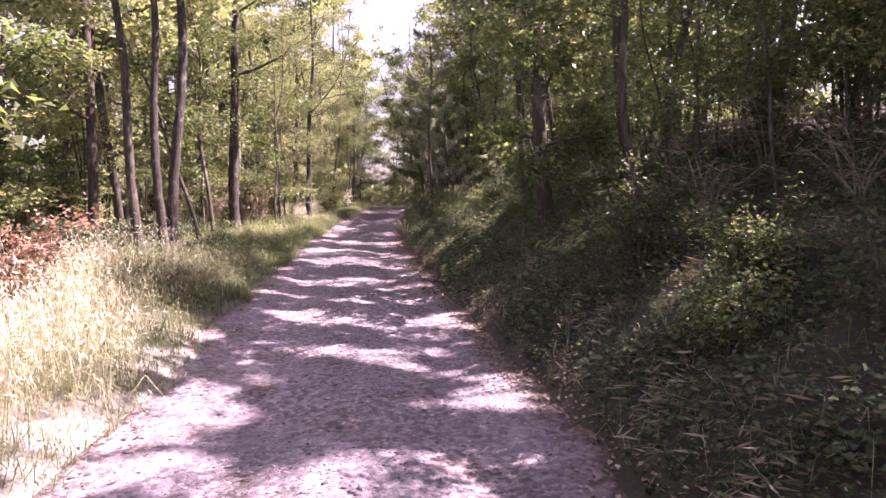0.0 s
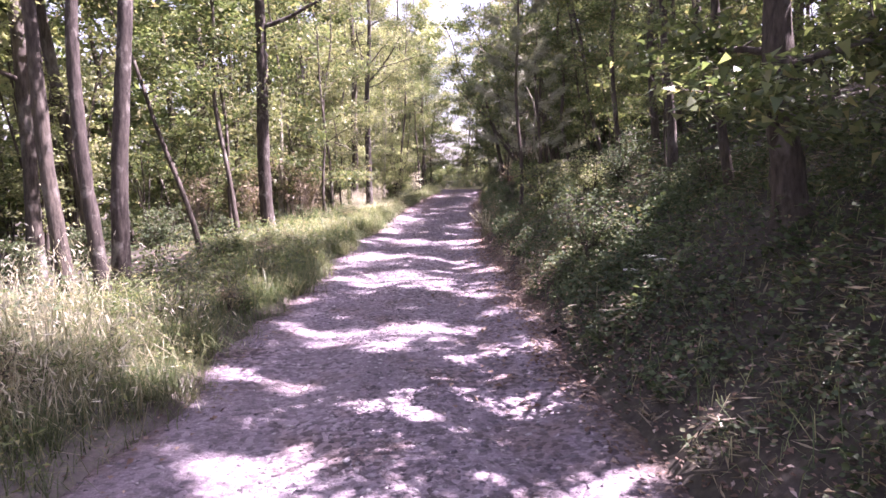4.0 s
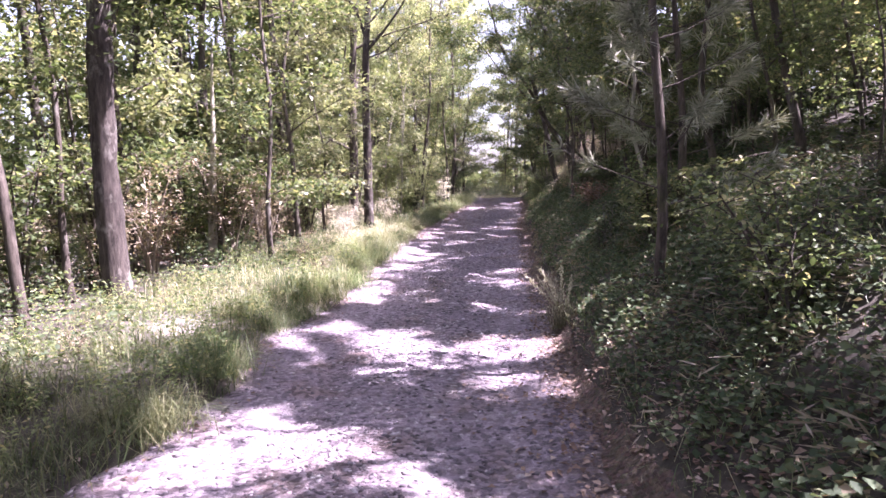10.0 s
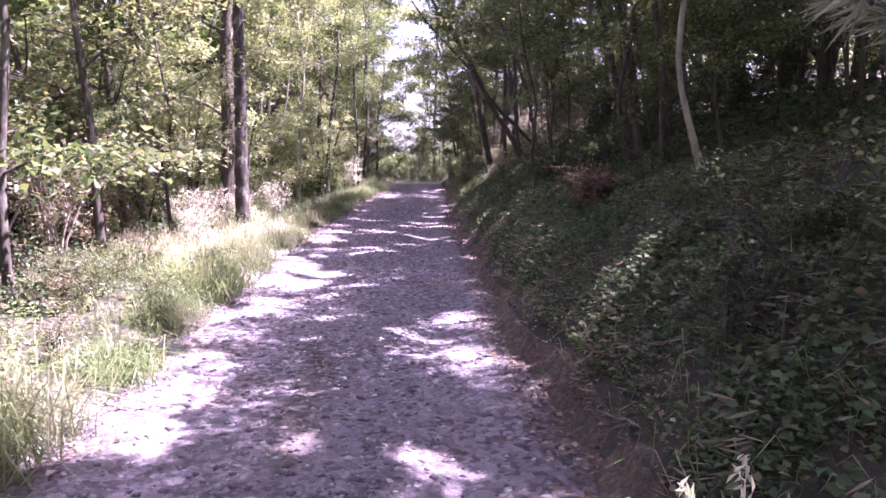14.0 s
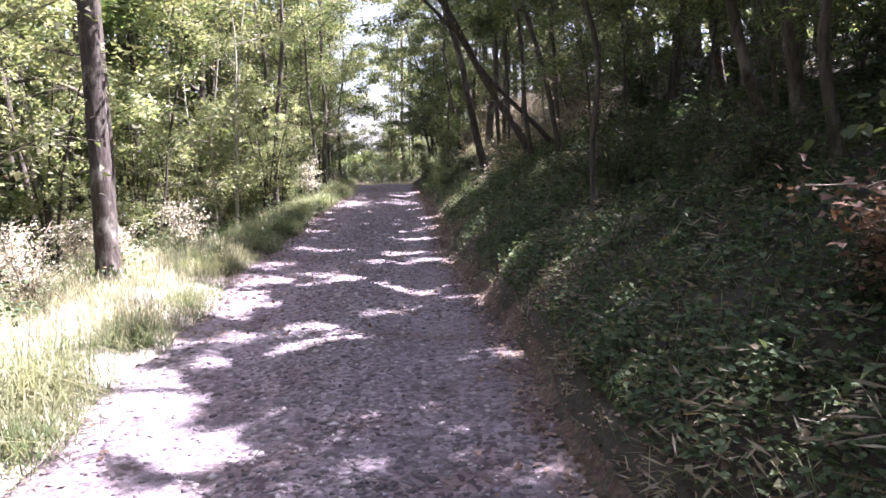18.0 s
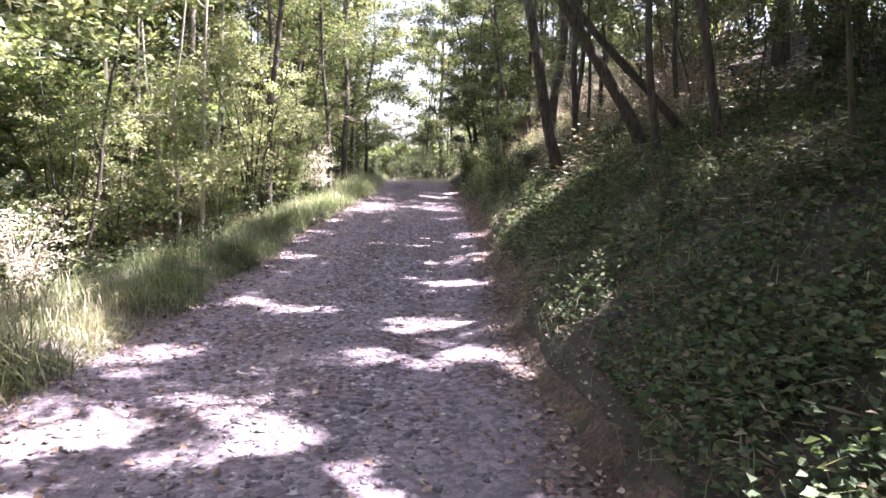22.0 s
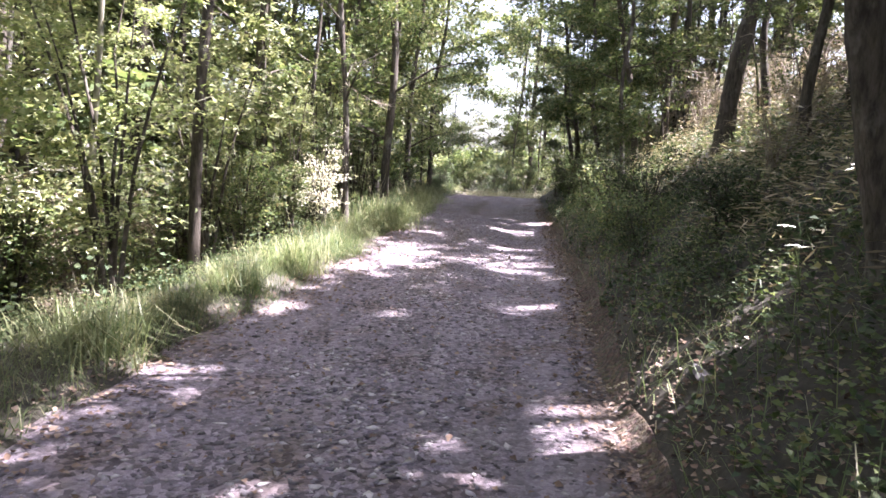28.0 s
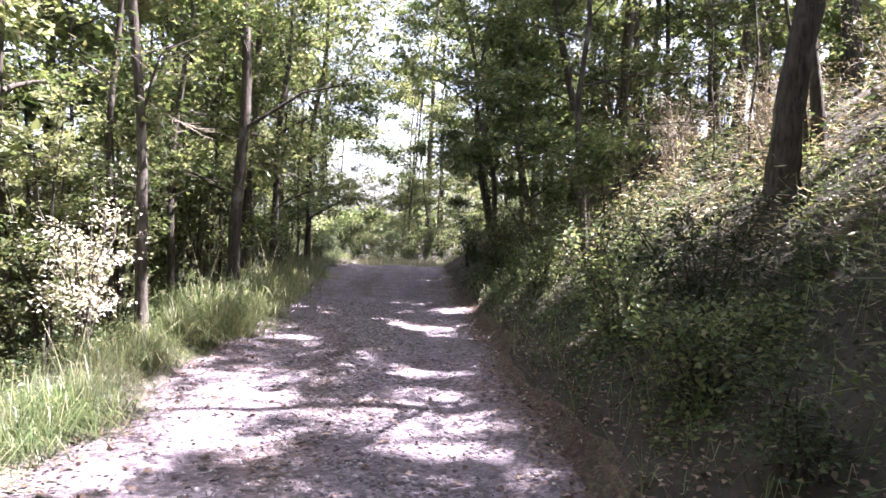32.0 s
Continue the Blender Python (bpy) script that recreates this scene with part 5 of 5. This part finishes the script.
    for k in range(14):                        # bushes on both sides of the crest
        y = 56 + k * 1.0
        put(low[k % 3], (left_edge(y) - r_.uniform(0.5, 1.8)) if k % 2 else (right_edge(y) + r_.uniform(0.3, 1.6)), y, r_.uniform(1.1, 1.7))
    for k in range(16):                        # scrub that closes the bend
        put(tall[k % 3], -4.5 + 0.7 * k, r_.uniform(67.5, 72), r_.uniform(0.6, 0.9))
    dry = [shrub("withered_shrub", 1.5, 0.6, 7, 9, 13, 0.06, LEAF_TAN, 431, "half-withered brown shrub at the wood's edge", TWIG, group="withered shrubs"),
           shrub("withered_shrub", 1.0, 0.5, 7, 8, 12, 0.05, LEAF_RED, 432, "rusty brown withered shrub at the wood's edge", TWIG, group="withered shrubs")]
    for k in range(15):
        y = 20.5 + k * 1.2 + r_.uniform(-0.5, 0.5) if k < 10 else r_.uniform(36, 48)
        put(dry[(k % 5) == 4], left_edge(y) - r_.uniform(2.8, 4.6), y, r_.uniform(0.7, 1.25))
    for k in range(22):                        # dry scrub in the sun on the upper bank
        y = 39.5 + k * 0.8 + r_.uniform(-0.4, 0.4)
        put(dry[0], right_edge(y) + r_.uniform(1.9, 4.4), y, r_.uniform(0.7, 1.4))
    # Behind the verge the darkened leaf also stands in for shade.
    holly = shrub("holly_bush", 1.5, 0.7, 6, 10, 18, 0.07, LEAF_DARK_SHADED, 434, "dark green bush in the shade behind the verge", group="dark bushes")
    for k in range(10):
        y = 11.5 + k * 1.0
        put(holly, left_edge(y) - r_.uniform(2.9, 4.6), y, r_.uniform(0.6, 1.1))
    frosted = shrub("silvery_shrub", 0.95, 0.45, 9, 8, 11, 0.04, LEAF_SILVER, 433, "small greyish-white flowering shrub behind the verge", TWIG, group="silvery shrubs")
    for x, y in ((-4.0, 30.2), (-3.9, 32.4), (-4.4, 33.2), (-4.9, 31.6), (-3.8, 34.9), (-5.2, 33.9), (-3.7, 28.6)):
        put(frosted, x, y, r_.uniform(0.7, 1.15))
    weeds = [shrub("verge_weed", 0.6, 0.25, 7, 8, 12, 0.05, LEAF, 421, "leafy green weed standing in the verge grass", group="weeds of the verge", blades=lance_blades),
             shrub("verge_weed", 0.75, 0.25, 5, 6, 14, 0.045, LEAF_TAN, 422, "pale withering weed in the verge grass", group="weeds of the verge")]
    for k in range(84):
        y = r_.uniform(8, 60) if k < 20 else 8.5 + (k - 20) * 0.22 if k < 62 else 22.5 + (k - 62) * 0.2
        x = left_edge(y) - (r_.uniform(1.0, 2.6) if k < 20 else r_.uniform(0.2, 2.2))
        put(weeds[k % 2 if k < 20 else k % 7 == 6], x, y, r_.uniform(0.6, 1.1))


understorey()


def far_woods():
    """The wood beyond the nearer trees: loose masses of foliage with gaps."""
    r_ = np.random.default_rng(99)
    blobs = []
    for _ in range(1350):
        side = r_.random()
        if side < 0.5:
            x, y = r_.uniform(-34, -12.5), r_.uniform(-20, 110)
        elif side < 0.72:
            x, y = r_.uniform(14, 30), r_.uniform(-20, 100)
        elif side < 0.92:
            x, y = r_.uniform(-25, 22), r_.uniform(84, 120)
        else:
            x, y = r_.uniform(-20, 20), r_.uniform(-30, -14)
        top = 2.5 if -7 < x < 2 and y > 60 else (9.0 if r_.random() < 0.45 else 2.5)
        if x < -12 and y > 24 and r_.random() < 0.7:
            top = 15.0                                               # tall wood rising from the lower slope
        blobs.append((x, y, land(x, y) + r_.uniform(0.3, top), r_.uniform(1.0, 2.4)))
    b_ = np.array(blobs)
    per = 85
    k = np.repeat(np.arange(len(b_)), per)
    d = unit(r_.normal(0, 1, (len(k), 3))) * r_.uniform(0.4, 1.05, (len(k), 1))
    c = b_[k, :3] + d * b_[k, 3:4] * np.array([1, 1, 0.75])
    v, f = slim_blades(c, r_.normal(0, 1, (len(k), 3)), np.array([0, 0, 0.6]) + r_.normal(0, 0.5, (len(k), 3)), r_.uniform(0.22, 0.55, len(k)))
    tagged(new("far_woods", mesh_np("far_woods", v, f, LEAF)), "distant woodland foliage beyond the nearer trees", "woods", kind="stuff")


far_woods()


# ---- things of their own ----
def at(ob, x, y, turn=0.0, scale=1.0):
    return place(ob, stand(None, x, y, turn, scale))


def grass_plume(x, y):
    """A tall pale grass clump with feathery heads."""
    r_ = np.random.default_rng(502)
    top = tagged(new("seeding_grass"), "tall pale grass clump with feathery heads at the foot of the bank", "grass clump")
    top.location = (x, y, land(x, y) - 0.03)
    n_ = 260
    a = r_.uniform(0, 6.28, n_)
    hgt = r_.uniform(0.14, 0.4, n_)
    ln = hgt * r_.uniform(0.4, 1.4, n_)
    v, f = grass_blades(np.concatenate([r_.normal(0, 0.05, (n_, 2)), np.zeros((n_, 1))], 1), hgt, np.stack([np.cos(a) * ln, np.sin(a) * ln, np.zeros(n_)], 1), r_.uniform(0.002, 0.0045, n_))
    tagged(part("tussock", mesh_np("tussock", v, f, STRAW), top), kind="stuff")
    for i in range(7):
        q = np.linspace(0, 1, 7)[:, None]
        tip = np.array([r_.uniform(-0.4, 0.1), r_.uniform(-0.25, 0.2), r_.uniform(0.42, 0.72)])
        sp = tip * np.array([1, 1, 0]) * q ** 1.5 + np.array([0, 0, 1]) * tip[2] * q
        v, f = tube(sp, 0.005 * (1 - 0.6 * q[:, 0]), 4)
        stalk = part("stalk", mesh_np("stalk", v, f, STRAW), top)
        m_ = 60
        u = r_.uniform(0.5, 1.0, m_)
        c = np.stack([np.interp(u, q[:, 0], sp[:, k]) for k in range(3)], 1) + r_.normal(0, 0.012, (m_, 3))
        v, f = leaf_blades(c, r_.normal(0, 0.6, (m_, 3)) + np.array([0, 0, 1]), r_.normal(0, 1, (m_, 3)), r_.uniform(0.02, 0.06, m_), 0.12)
        part("seed_head", mesh_np("seed_head", v, f, LEAF_SILVER), stalk, "feathery whitish seed head")


at(shrub("pale_bush", 1.9, 0.55, 8, 10, 14, 0.055, LEAF_SILVER, 501, "whitish sunlit bush at the track edge"), -3.0, 48.2)
grass_plume(0.5, 19.95)
at(shrub("withered_bush", 1.1, 0.7, 9, 10, 14, 0.07, LEAF_RED, 503, "withered rust-red bush on the verge", TWIG), -3.6, 6.9)
at(shrub("withered_fern", 0.55, 0.35, 8, 8, 14, 0.06, LEAF_RED, 504, "withered brown fern on the bank", TWIG), 1.62, 25.75)
at(shrub("brush_pile", 0.7, 0.9, 16, 7, 0, 0.05, LEAF, 505, "pile of bleached dead branches below the verge", TWIG), -4.6, 38.8)
for k, (x, y, h, w, mat, label) in enumerate((
        (1.35, 12.3, 0.75, 0.4, LEAF_DARK_SHADED, "green bush with larger leaves at the foot of the bank"),
        (1.35, 16.9, 0.95, 0.5, LEAF, "sunlit green bush at the foot of the bank"),
        (2.3, 15.2, 0.9, 0.5, LEAF_DARK_SHADED, "dark green bush higher on the bank"),
        (2.3, 43.1, 0.7, 0.5, LEAF_DARK_SHADED, "green bush at the foot of the bank"),
        (2.1, 46.2, 1.1, 0.6, LEAF_DARK_SHADED, "broad green bush on the bank"),
        (2.1, 4.0, 0.6, 0.4, LEAF, "green glossy bush beside the track"),
        (2.45, 4.5, 0.7, 0.4, LEAF, "green glossy bush with pale upper leaves"),
        (2.2, 5.8, 1.1, 0.5, LEAF, "glossy green bush on the bank"),
        (2.2, 28.0, 0.9, 0.45, LEAF_DARK_SHADED, "dark green sapling on the bank"),
        (2.1, 30.5, 1.0, 0.6, LEAF_DARK_SHADED, "broad-leaved green bush on the bank"),
        (1.5, 20.3, 0.8, 0.4, LEAF, "small bush under the pine"),
        # Sun on this bush is put into its paler leaf colour.
        (1.9, 15.3, 0.8, 0.5, LEAF_PALE_SUNLIT, "bush on the bank with sunlight in its pale leaf colour"),
        (1.75, 45.3, 0.8, 0.5, LEAF, "leafy green bush on the edge of the track"),
        (1.8, 47.0, 1.0, 0.55, LEAF, "leafy green bush on the edge of the track"),
        (2.1, 48.6, 1.3, 0.6, LEAF, "tall green bush at the foot of the bank"),
        (1.85, 50.4, 1.1, 0.6, LEAF, "leafy green bush on the edge of the track"),
        (2.2, 52.3, 1.5, 0.7, LEAF, "tall green bush at the foot of the bank"),
        (1.9, 54.4, 1.2, 0.6, LEAF, "leafy green bush on the edge of the track"),
        (2.3, 56.6, 1.6, 0.8, LEAF, "tall green bush at the foot of the bank"))):
    at(shrub("bank_bush", h, w, 9, 11, 19, 0.038, mat, 520 + k, label, blades=broad_blades), x, y, 40 * k)


for k in range(30):
    r_ = random.Random(900 + k)
    y = 38.5 + k * 0.8 if k < 22 else 4.0 + (k - 22) * 1.0 + r_.uniform(-0.4, 0.4)
    at(shrub("dry_brush", r_.uniform(0.7, 1.2) * (1.0 if y < 45 else 1.5), 0.7, 8, 9, 9, 0.04, LEAF_TAN, 540 + k, "tangle of dry brown twigs and withered leaves on the bank", TWIG, "dry brush on the bank"), right_edge(y) + r_.uniform(1.7, 4.2), y, 50 * k)


def pine(x, y, h, seed):
    """A young pine: trunk, whorled branches, tufts of long needles."""
    r_ = np.random.default_rng(seed)
    top = tagged(new("young_pine"), "young pine with long pale needles on the bank", "tree", "young pines")
    top.location = (x, y, land(x, y) - 0.08)
    z = np.linspace(0, h, 10)
    pts = np.stack([-0.02 * z + 0.045 * np.sin(z * 1.9), 0.02 * np.sin(z * 3), z], 1)
    v, f = tube(pts, 0.042 * (1 - 0.8 * z / h) + 0.004, 8, 0.06, r_)
    part("trunk", mesh_np("trunk", v, f, BARK_MOSS, True), top)
    cs, ws = [], []
    for i in range(26):
        t = 0.7 + (h - 0.9) * (i / 26) + r_.uniform(-0.1, 0.1)
        a = i * 2.4
        out = np.array([math.cos(a), math.sin(a), 0.25])
        length = (0.95 - 0.7 * t / h) * r_.uniform(0.7, 1.1) + 0.12
        q = np.linspace(0, 1, 6)[:, None]
        p0 = np.array([np.interp(t, z, pts[:, 0]), 0, t])
        lp = p0 + out * length * q + np.array([0, 0, 0.12]) * q ** 2 + r_.normal(0, 0.015, (6, 3)) * q
        v, f = tube(lp, 0.008 * (1 - 0.7 * q[:, 0]), 5)
        part("branch", mesh_np("branch", v, f, BARK, True), top)
        for u in np.linspace(0.55, 1.0, 5):
            cs.append(p0 + out * length * u + np.array([0, 0, 0.12]) * u * u)
            ws.append(out)
    cs, ws = np.array(cs), unit(np.array(ws))
    per = 60
    k = np.repeat(np.arange(len(cs)), per)
    d = unit(ws[k] * 0.8 + r_.normal(0, 0.62, (len(k), 3)))
    ln = r_.uniform(0.12, 0.2, len(k))
    c = cs[k] + d * ln[:, None] * 0.5 + r_.normal(0, 0.02, (len(k), 3))
    airy = ~open_sky(c + np.array(top.location))
    c, d, ln = c[airy], d[airy], ln[airy]
    v, f = leaf_blades(c, d, r_.normal(0, 1, c.shape), ln, 0.03, 0.0)
    part("needles", mesh_np("needles", v, f, NEEDLE), top)


pine(1.15, 18.8, 5.5, 61)
pine(1.7, 20.35, 3.5, 62)


def dead_branch(name, pts, r, label, mat=None, twigs=6, seed=0):
    r_ = np.random.default_rng(seed)
    top = tagged(new(name), label, "branch")
    p = np.array(pts, float)
    v, f = tube(p, r * np.linspace(1, 0.35, len(p)), 7, 0.08, r_)
    stem = part("stem", mesh_np("stem", v, f, mat or TWIG, True), top)
    for i in range(twigs):
        t = r_.uniform(0.3, 0.95) * (len(p) - 1)
        a = p[int(t)] + (p[min(int(t) + 1, len(p) - 1)] - p[int(t)]) * (t % 1)
        w = unit(p[-1] - p[0] + r_.normal(0, 0.6, 3) * np.linalg.norm(p[-1] - p[0]))
        ln = r_.uniform(0.2, 0.5)
        v, f = tube(np.stack([a, a + w * ln * 0.5 + r_.normal(0, 0.03, 3), a + w * ln]), [r * 0.4, r * 0.25, r * 0.1], 4)
        part("twig", mesh_np("twig", v, f, mat or TWIG, True), stem)
    return top


dead_branch("fallen_branch", [(1.25, 4.6, 0.12), (1.35, 5.0, 0.2), (1.5, 5.4, 0.42), (1.55, 5.7, 0.6)], 0.014, "thin dead branch lying on the foot of the bank", BARK, seed=1, twigs=3)
dead_branch("hanging_branch", [(-2.85, 49.1, 2.75), (-2.6, 48.95, 2.6), (-2.3, 48.8, 2.45), (-2.0, 48.7, 2.35)], 0.015, "broken bleached branch hanging on a dark tree", seed=2, twigs=12)
dead_branch("bare_root", [(2.36, 4.7, 1.02), (2.4, 4.76, 0.88), (2.48, 4.82, 0.8), (2.6, 4.87, 0.8), (2.74, 4.9, 0.92)], 0.011, "bare curved root hanging out of the bank", seed=3, twigs=0)


# ---- single stones, flowers and small finds ----
def chip_mesh(seed, flat):
    r_ = np.random.default_rng(seed)
    bm = bmesh.new()
    bmesh.ops.create_icosphere(bm, subdivisions=1, radius=1.0)
    for v in bm.verts:
        v.co = Vector((v.co.x * 1.25, v.co.y * 0.9, v.co.z * flat)) * float(r_.uniform(0.75, 1.2))
    me = bpy.data.meshes.new("stone")
    bm.to_mesh(me)
    bm.free()
    me.materials.append(STONE)
    return me


chip_shapes = [chip_mesh(700 + k, 0.35 + 0.05 * k) for k in range(6)]
r_ = random.Random(71)
for k in range(145):
    y = r_.uniform(11, 50)
    u = min(max(r_.gauss(0.52, 0.2), 0.02), 0.98)
    x = float(left_edge(y) + u * (right_edge(y) - left_edge(y)))
    s_ = r_.uniform(0.018, 0.034) * (1.4 if r_.random() < 0.1 else 1.0)
    ob = part("stone", chip_shapes[k % 6], road)
    ob.matrix_basis = Matrix.Translation((x, y, float(road_z(x, y)) - s_ * 0.08)) @ Euler((r_.uniform(-0.2, 0.2), r_.uniform(-0.2, 0.2), r_.uniform(0, 6.28))).to_matrix().to_4x4() @ Matrix.Scale(s_, 4)


def slab(x, y, size, turn, label):
    ob = tagged(new("rock", chip_shapes[1]), label, "stone")
    ob.matrix_basis = Matrix.Translation((x, y, land(x, y) + size * 0.12)) @ Euler((0.3, -0.35, turn)).to_matrix().to_4x4() @ Matrix.Scale(size, 4)


slab(1.12, 27.4, 0.11, 0.4, "flat pale stone lying at the foot of the bank")
slab(1.0, 29.2, 0.07, 1.4, "broken grey stone at the foot of the bank")
slab(1.35, 40.4, 0.08, 2.0, "broken grey stone at the foot of the bank")


def umbel(x, y, h, seed):
    """A stalk with a flat white flower head."""
    r_ = np.random.default_rng(seed)
    top = tagged(new("white_flower"), "white umbel flower on a thin green stalk", "flower", "white flowers")
    top.location = (x, y, land(x, y) - 0.03)
    q = np.linspace(0, 1, 5)[:, None]
    sp = np.array([r_.uniform(-0.1, 0.05), r_.uniform(-0.06, 0.06), 0]) * q ** 2 + np.array([0, 0, h]) * q
    v, f = tube(sp, [0.004] * 5, 4)
    stalk = part("stalk", mesh_np("stalk", v, f, GRASS), top)
    n_ = 46
    a, u = r_.uniform(0, 6.28, n_), np.sqrt(r_.random(n_)) * 0.055
    c = sp[-1] + np.stack([np.cos(a) * u, np.sin(a) * u, 0.012 - u * u * 3], 1)
    v, f = leaf_blades(c, r_.normal(0, 1, (n_, 3)) * np.array([1, 1, 0.2]), np.array([0, 0, 1]) + r_.normal(0, 0.2, (n_, 3)), r_.uniform(0.012, 0.022, n_), 0.45, 0.05)
    part("flower_head", mesh_np("flower_head", v, f, PETAL), stalk, "flat white flower head")


for k, (x, y, h) in enumerate(((1.45, 10.2, 0.35), (1.5, 10.35, 0.28), (1.4, 10.5, 0.22), (1.9, 40.6, 0.4), (2.05, 41.2, 0.35))):
    umbel(x, y, h, 600 + k)


def leafy_bough(x, y, z, way, length, seed, label, mat):
    """A low bough reaching out with a flat spray of leaves."""
    r_ = np.random.default_rng(seed)
    top = tagged(new("leafy_bough"), label, "branch")
    top.location = (x, y, z)
    w = unit(np.array(way, float))
    q = np.linspace(0, 1, 7)[:, None]
    lp = w * length * q + np.array([0, 0, -0.18]) * length * q ** 2 + r_.normal(0, 0.015, (7, 3)) * q
    v, f = tube(lp, 0.012 * (1 - 0.8 * q[:, 0]), 6)
    stem = part("stem", mesh_np("stem", v, f, BARK, True), top)
    tq = np.linspace(0.2, 1.0, 14)
    ts = np.stack([np.interp(tq, q[:, 0], lp[:, k]) for k in range(3)], 1)
    side = unit(np.cross(w, np.array([0, 0, 1.0])))
    tw = unit(w * 0.7 + side * np.where(np.arange(14) % 2, 1, -1)[:, None] + r_.normal(0, 0.15, (14, 3)))
    v, f = spray(r_, ts, tw, np.full(14, 0.3), 9, 0.075, 1.6, 0.03, broad_blades)
    part("foliage", mesh_np("foliage", v, f, mat), stem)


leafy_bough(2.75, 26.2, 2.25, (-1, -0.15, -0.35), 1.2, 801, "light green leafy bough hanging over the bank", LEAF)
# Both boughs below the pine get their sun from the pale leaf colour.
leafy_bough(2.5, 20.0, 1.75, (-1, 0.1, -0.15), 1.3, 802, "leafy bough below the pine, coloured pale as if sunlit", LEAF_PALE_SUNLIT)
leafy_bough(2.3, 19.6, 1.35, (-1, 0.2, -0.1), 1.0, 803, "leafy bough below the pine, coloured pale as if sunlit", LEAF_PALE_SUNLIT)
leafy_bough(2.6, 6.2, 1.5, (-1, -0.2, -0.3), 1.1, 804, "pale leafy bough over the dark bank", LEAF_PALE_SUNLIT)


def grass_clump(seed, n_, h):
    """A round tuft of arching blades."""
    r_ = np.random.default_rng(seed)
    top = tagged(new("grass_clump"), "thick rounded tuft of green grass on the track edge", "grass clump", "grass tufts")
    a = r_.uniform(0, 6.28, n_)
    hgt = h * r_.uniform(0.5, 1.1, n_)
    ln = hgt * r_.uniform(0.4, 1.7, n_)
    hgt = hgt / np.sqrt(1 + 0.6 * (ln / hgt) ** 2)
    v, f = grass_blades(np.concatenate([r_.normal(0, 0.14, (n_, 2)), np.full((n_, 1), -0.02)], 1), hgt, np.stack([np.cos(a) * ln, np.sin(a) * ln, np.zeros(n_)], 1), r_.uniform(0.0022, 0.0045, n_))
    tagged(part("tussock", mesh_np("tussock", v, f, GRASS), top), kind="stuff")
    for i in range(2):
        q = np.linspace(0, 1, 5)[:, None]
        tip = np.array([r_.uniform(-0.3, 0.3), r_.uniform(-0.3, 0.3), h * r_.uniform(1.1, 1.5)])
        v, f = tube(tip * np.array([1, 1, 0]) * q ** 2 + np.array([0, 0, 1]) * tip[2] * q, 0.0022 * (1 - 0.5 * q[:, 0]), 4)
        part("stalk", mesh_np("stalk", v, f, STRAW), top)
    return top


clumps = [grass_clump(880 + k, 420, 0.42 + 0.07 * k) for k in range(3)]
r_ = random.Random(88)
spots = [(-2.5, 25.6), (-2.45, 25.1), (-2.75, 25.9), (-2.4, 20.4), (-2.5, 19.8), (-2.9, 20.2), (-2.35, 13.6), (-2.3, 12.4), (-2.6, 13.0), (-2.55, 24.3)]
spots += [(float(left_edge(y)) - r_.uniform(0.12, 0.5), y) for y in [9.2 + 1.25 * k + r_.uniform(-0.5, 0.5) for k in range(38)]]
spots += [(float(left_edge(y)) + 0.1 - r_.uniform(0, 0.7), y) for y in [49.5 + 0.7 * k for k in range(16)]]
for k, (x, y) in enumerate(spots):
    m = stand(None, x, y, r_.uniform(0, 360), r_.uniform(0.65, 1.15) * (1.6 if y > 49.4 else 1.0), 0.0)
    if k < 3:
        place(clumps[k], m)
    else:
        copy_thing(clumps[k % 3], m)


def oak_scars(x, y, lean, zs):
    """Pale barkless strips on a thick trunk, and broken stubs."""
    top = [o for o in scene.objects if o.name.startswith("oak_tree") and abs(o.location.x - x) < 0.01 and abs(o.location.y - y) < 0.01][0]
    for k, (z, h, a0, wide, r) in enumerate(zs):
        z_ = np.linspace(z, z + h, 7)
        t = np.sin(np.linspace(0.05, 0.95, 7) * math.pi)
        v = []
        for zz, tt in zip(z_, t):
            for u in (-1, 0, 1):
                a = radians(a0) + u * wide * tt
                v.append((lean * zz + math.cos(a) * r * (1.04 if u == 0 else 1.0), math.sin(a) * r * (1.04 if u == 0 else 1.0), zz))
        f = [(3 * i + j, 3 * i + j + 1, 3 * i + j + 4, 3 * i + j + 3) for i in range(6) for j in range(2)]
        part("scar", mesh_np("scar", v, f, TWIG, True), top, "pale barkless scar")


oak_scars(-4.72, 34.1, 0.033, ((2.7, 0.9, -95, 0.3, 0.15), (1.3, 0.5, -60, 0.25, 0.158), (0.6, 0.4, -110, 0.3, 0.165)))
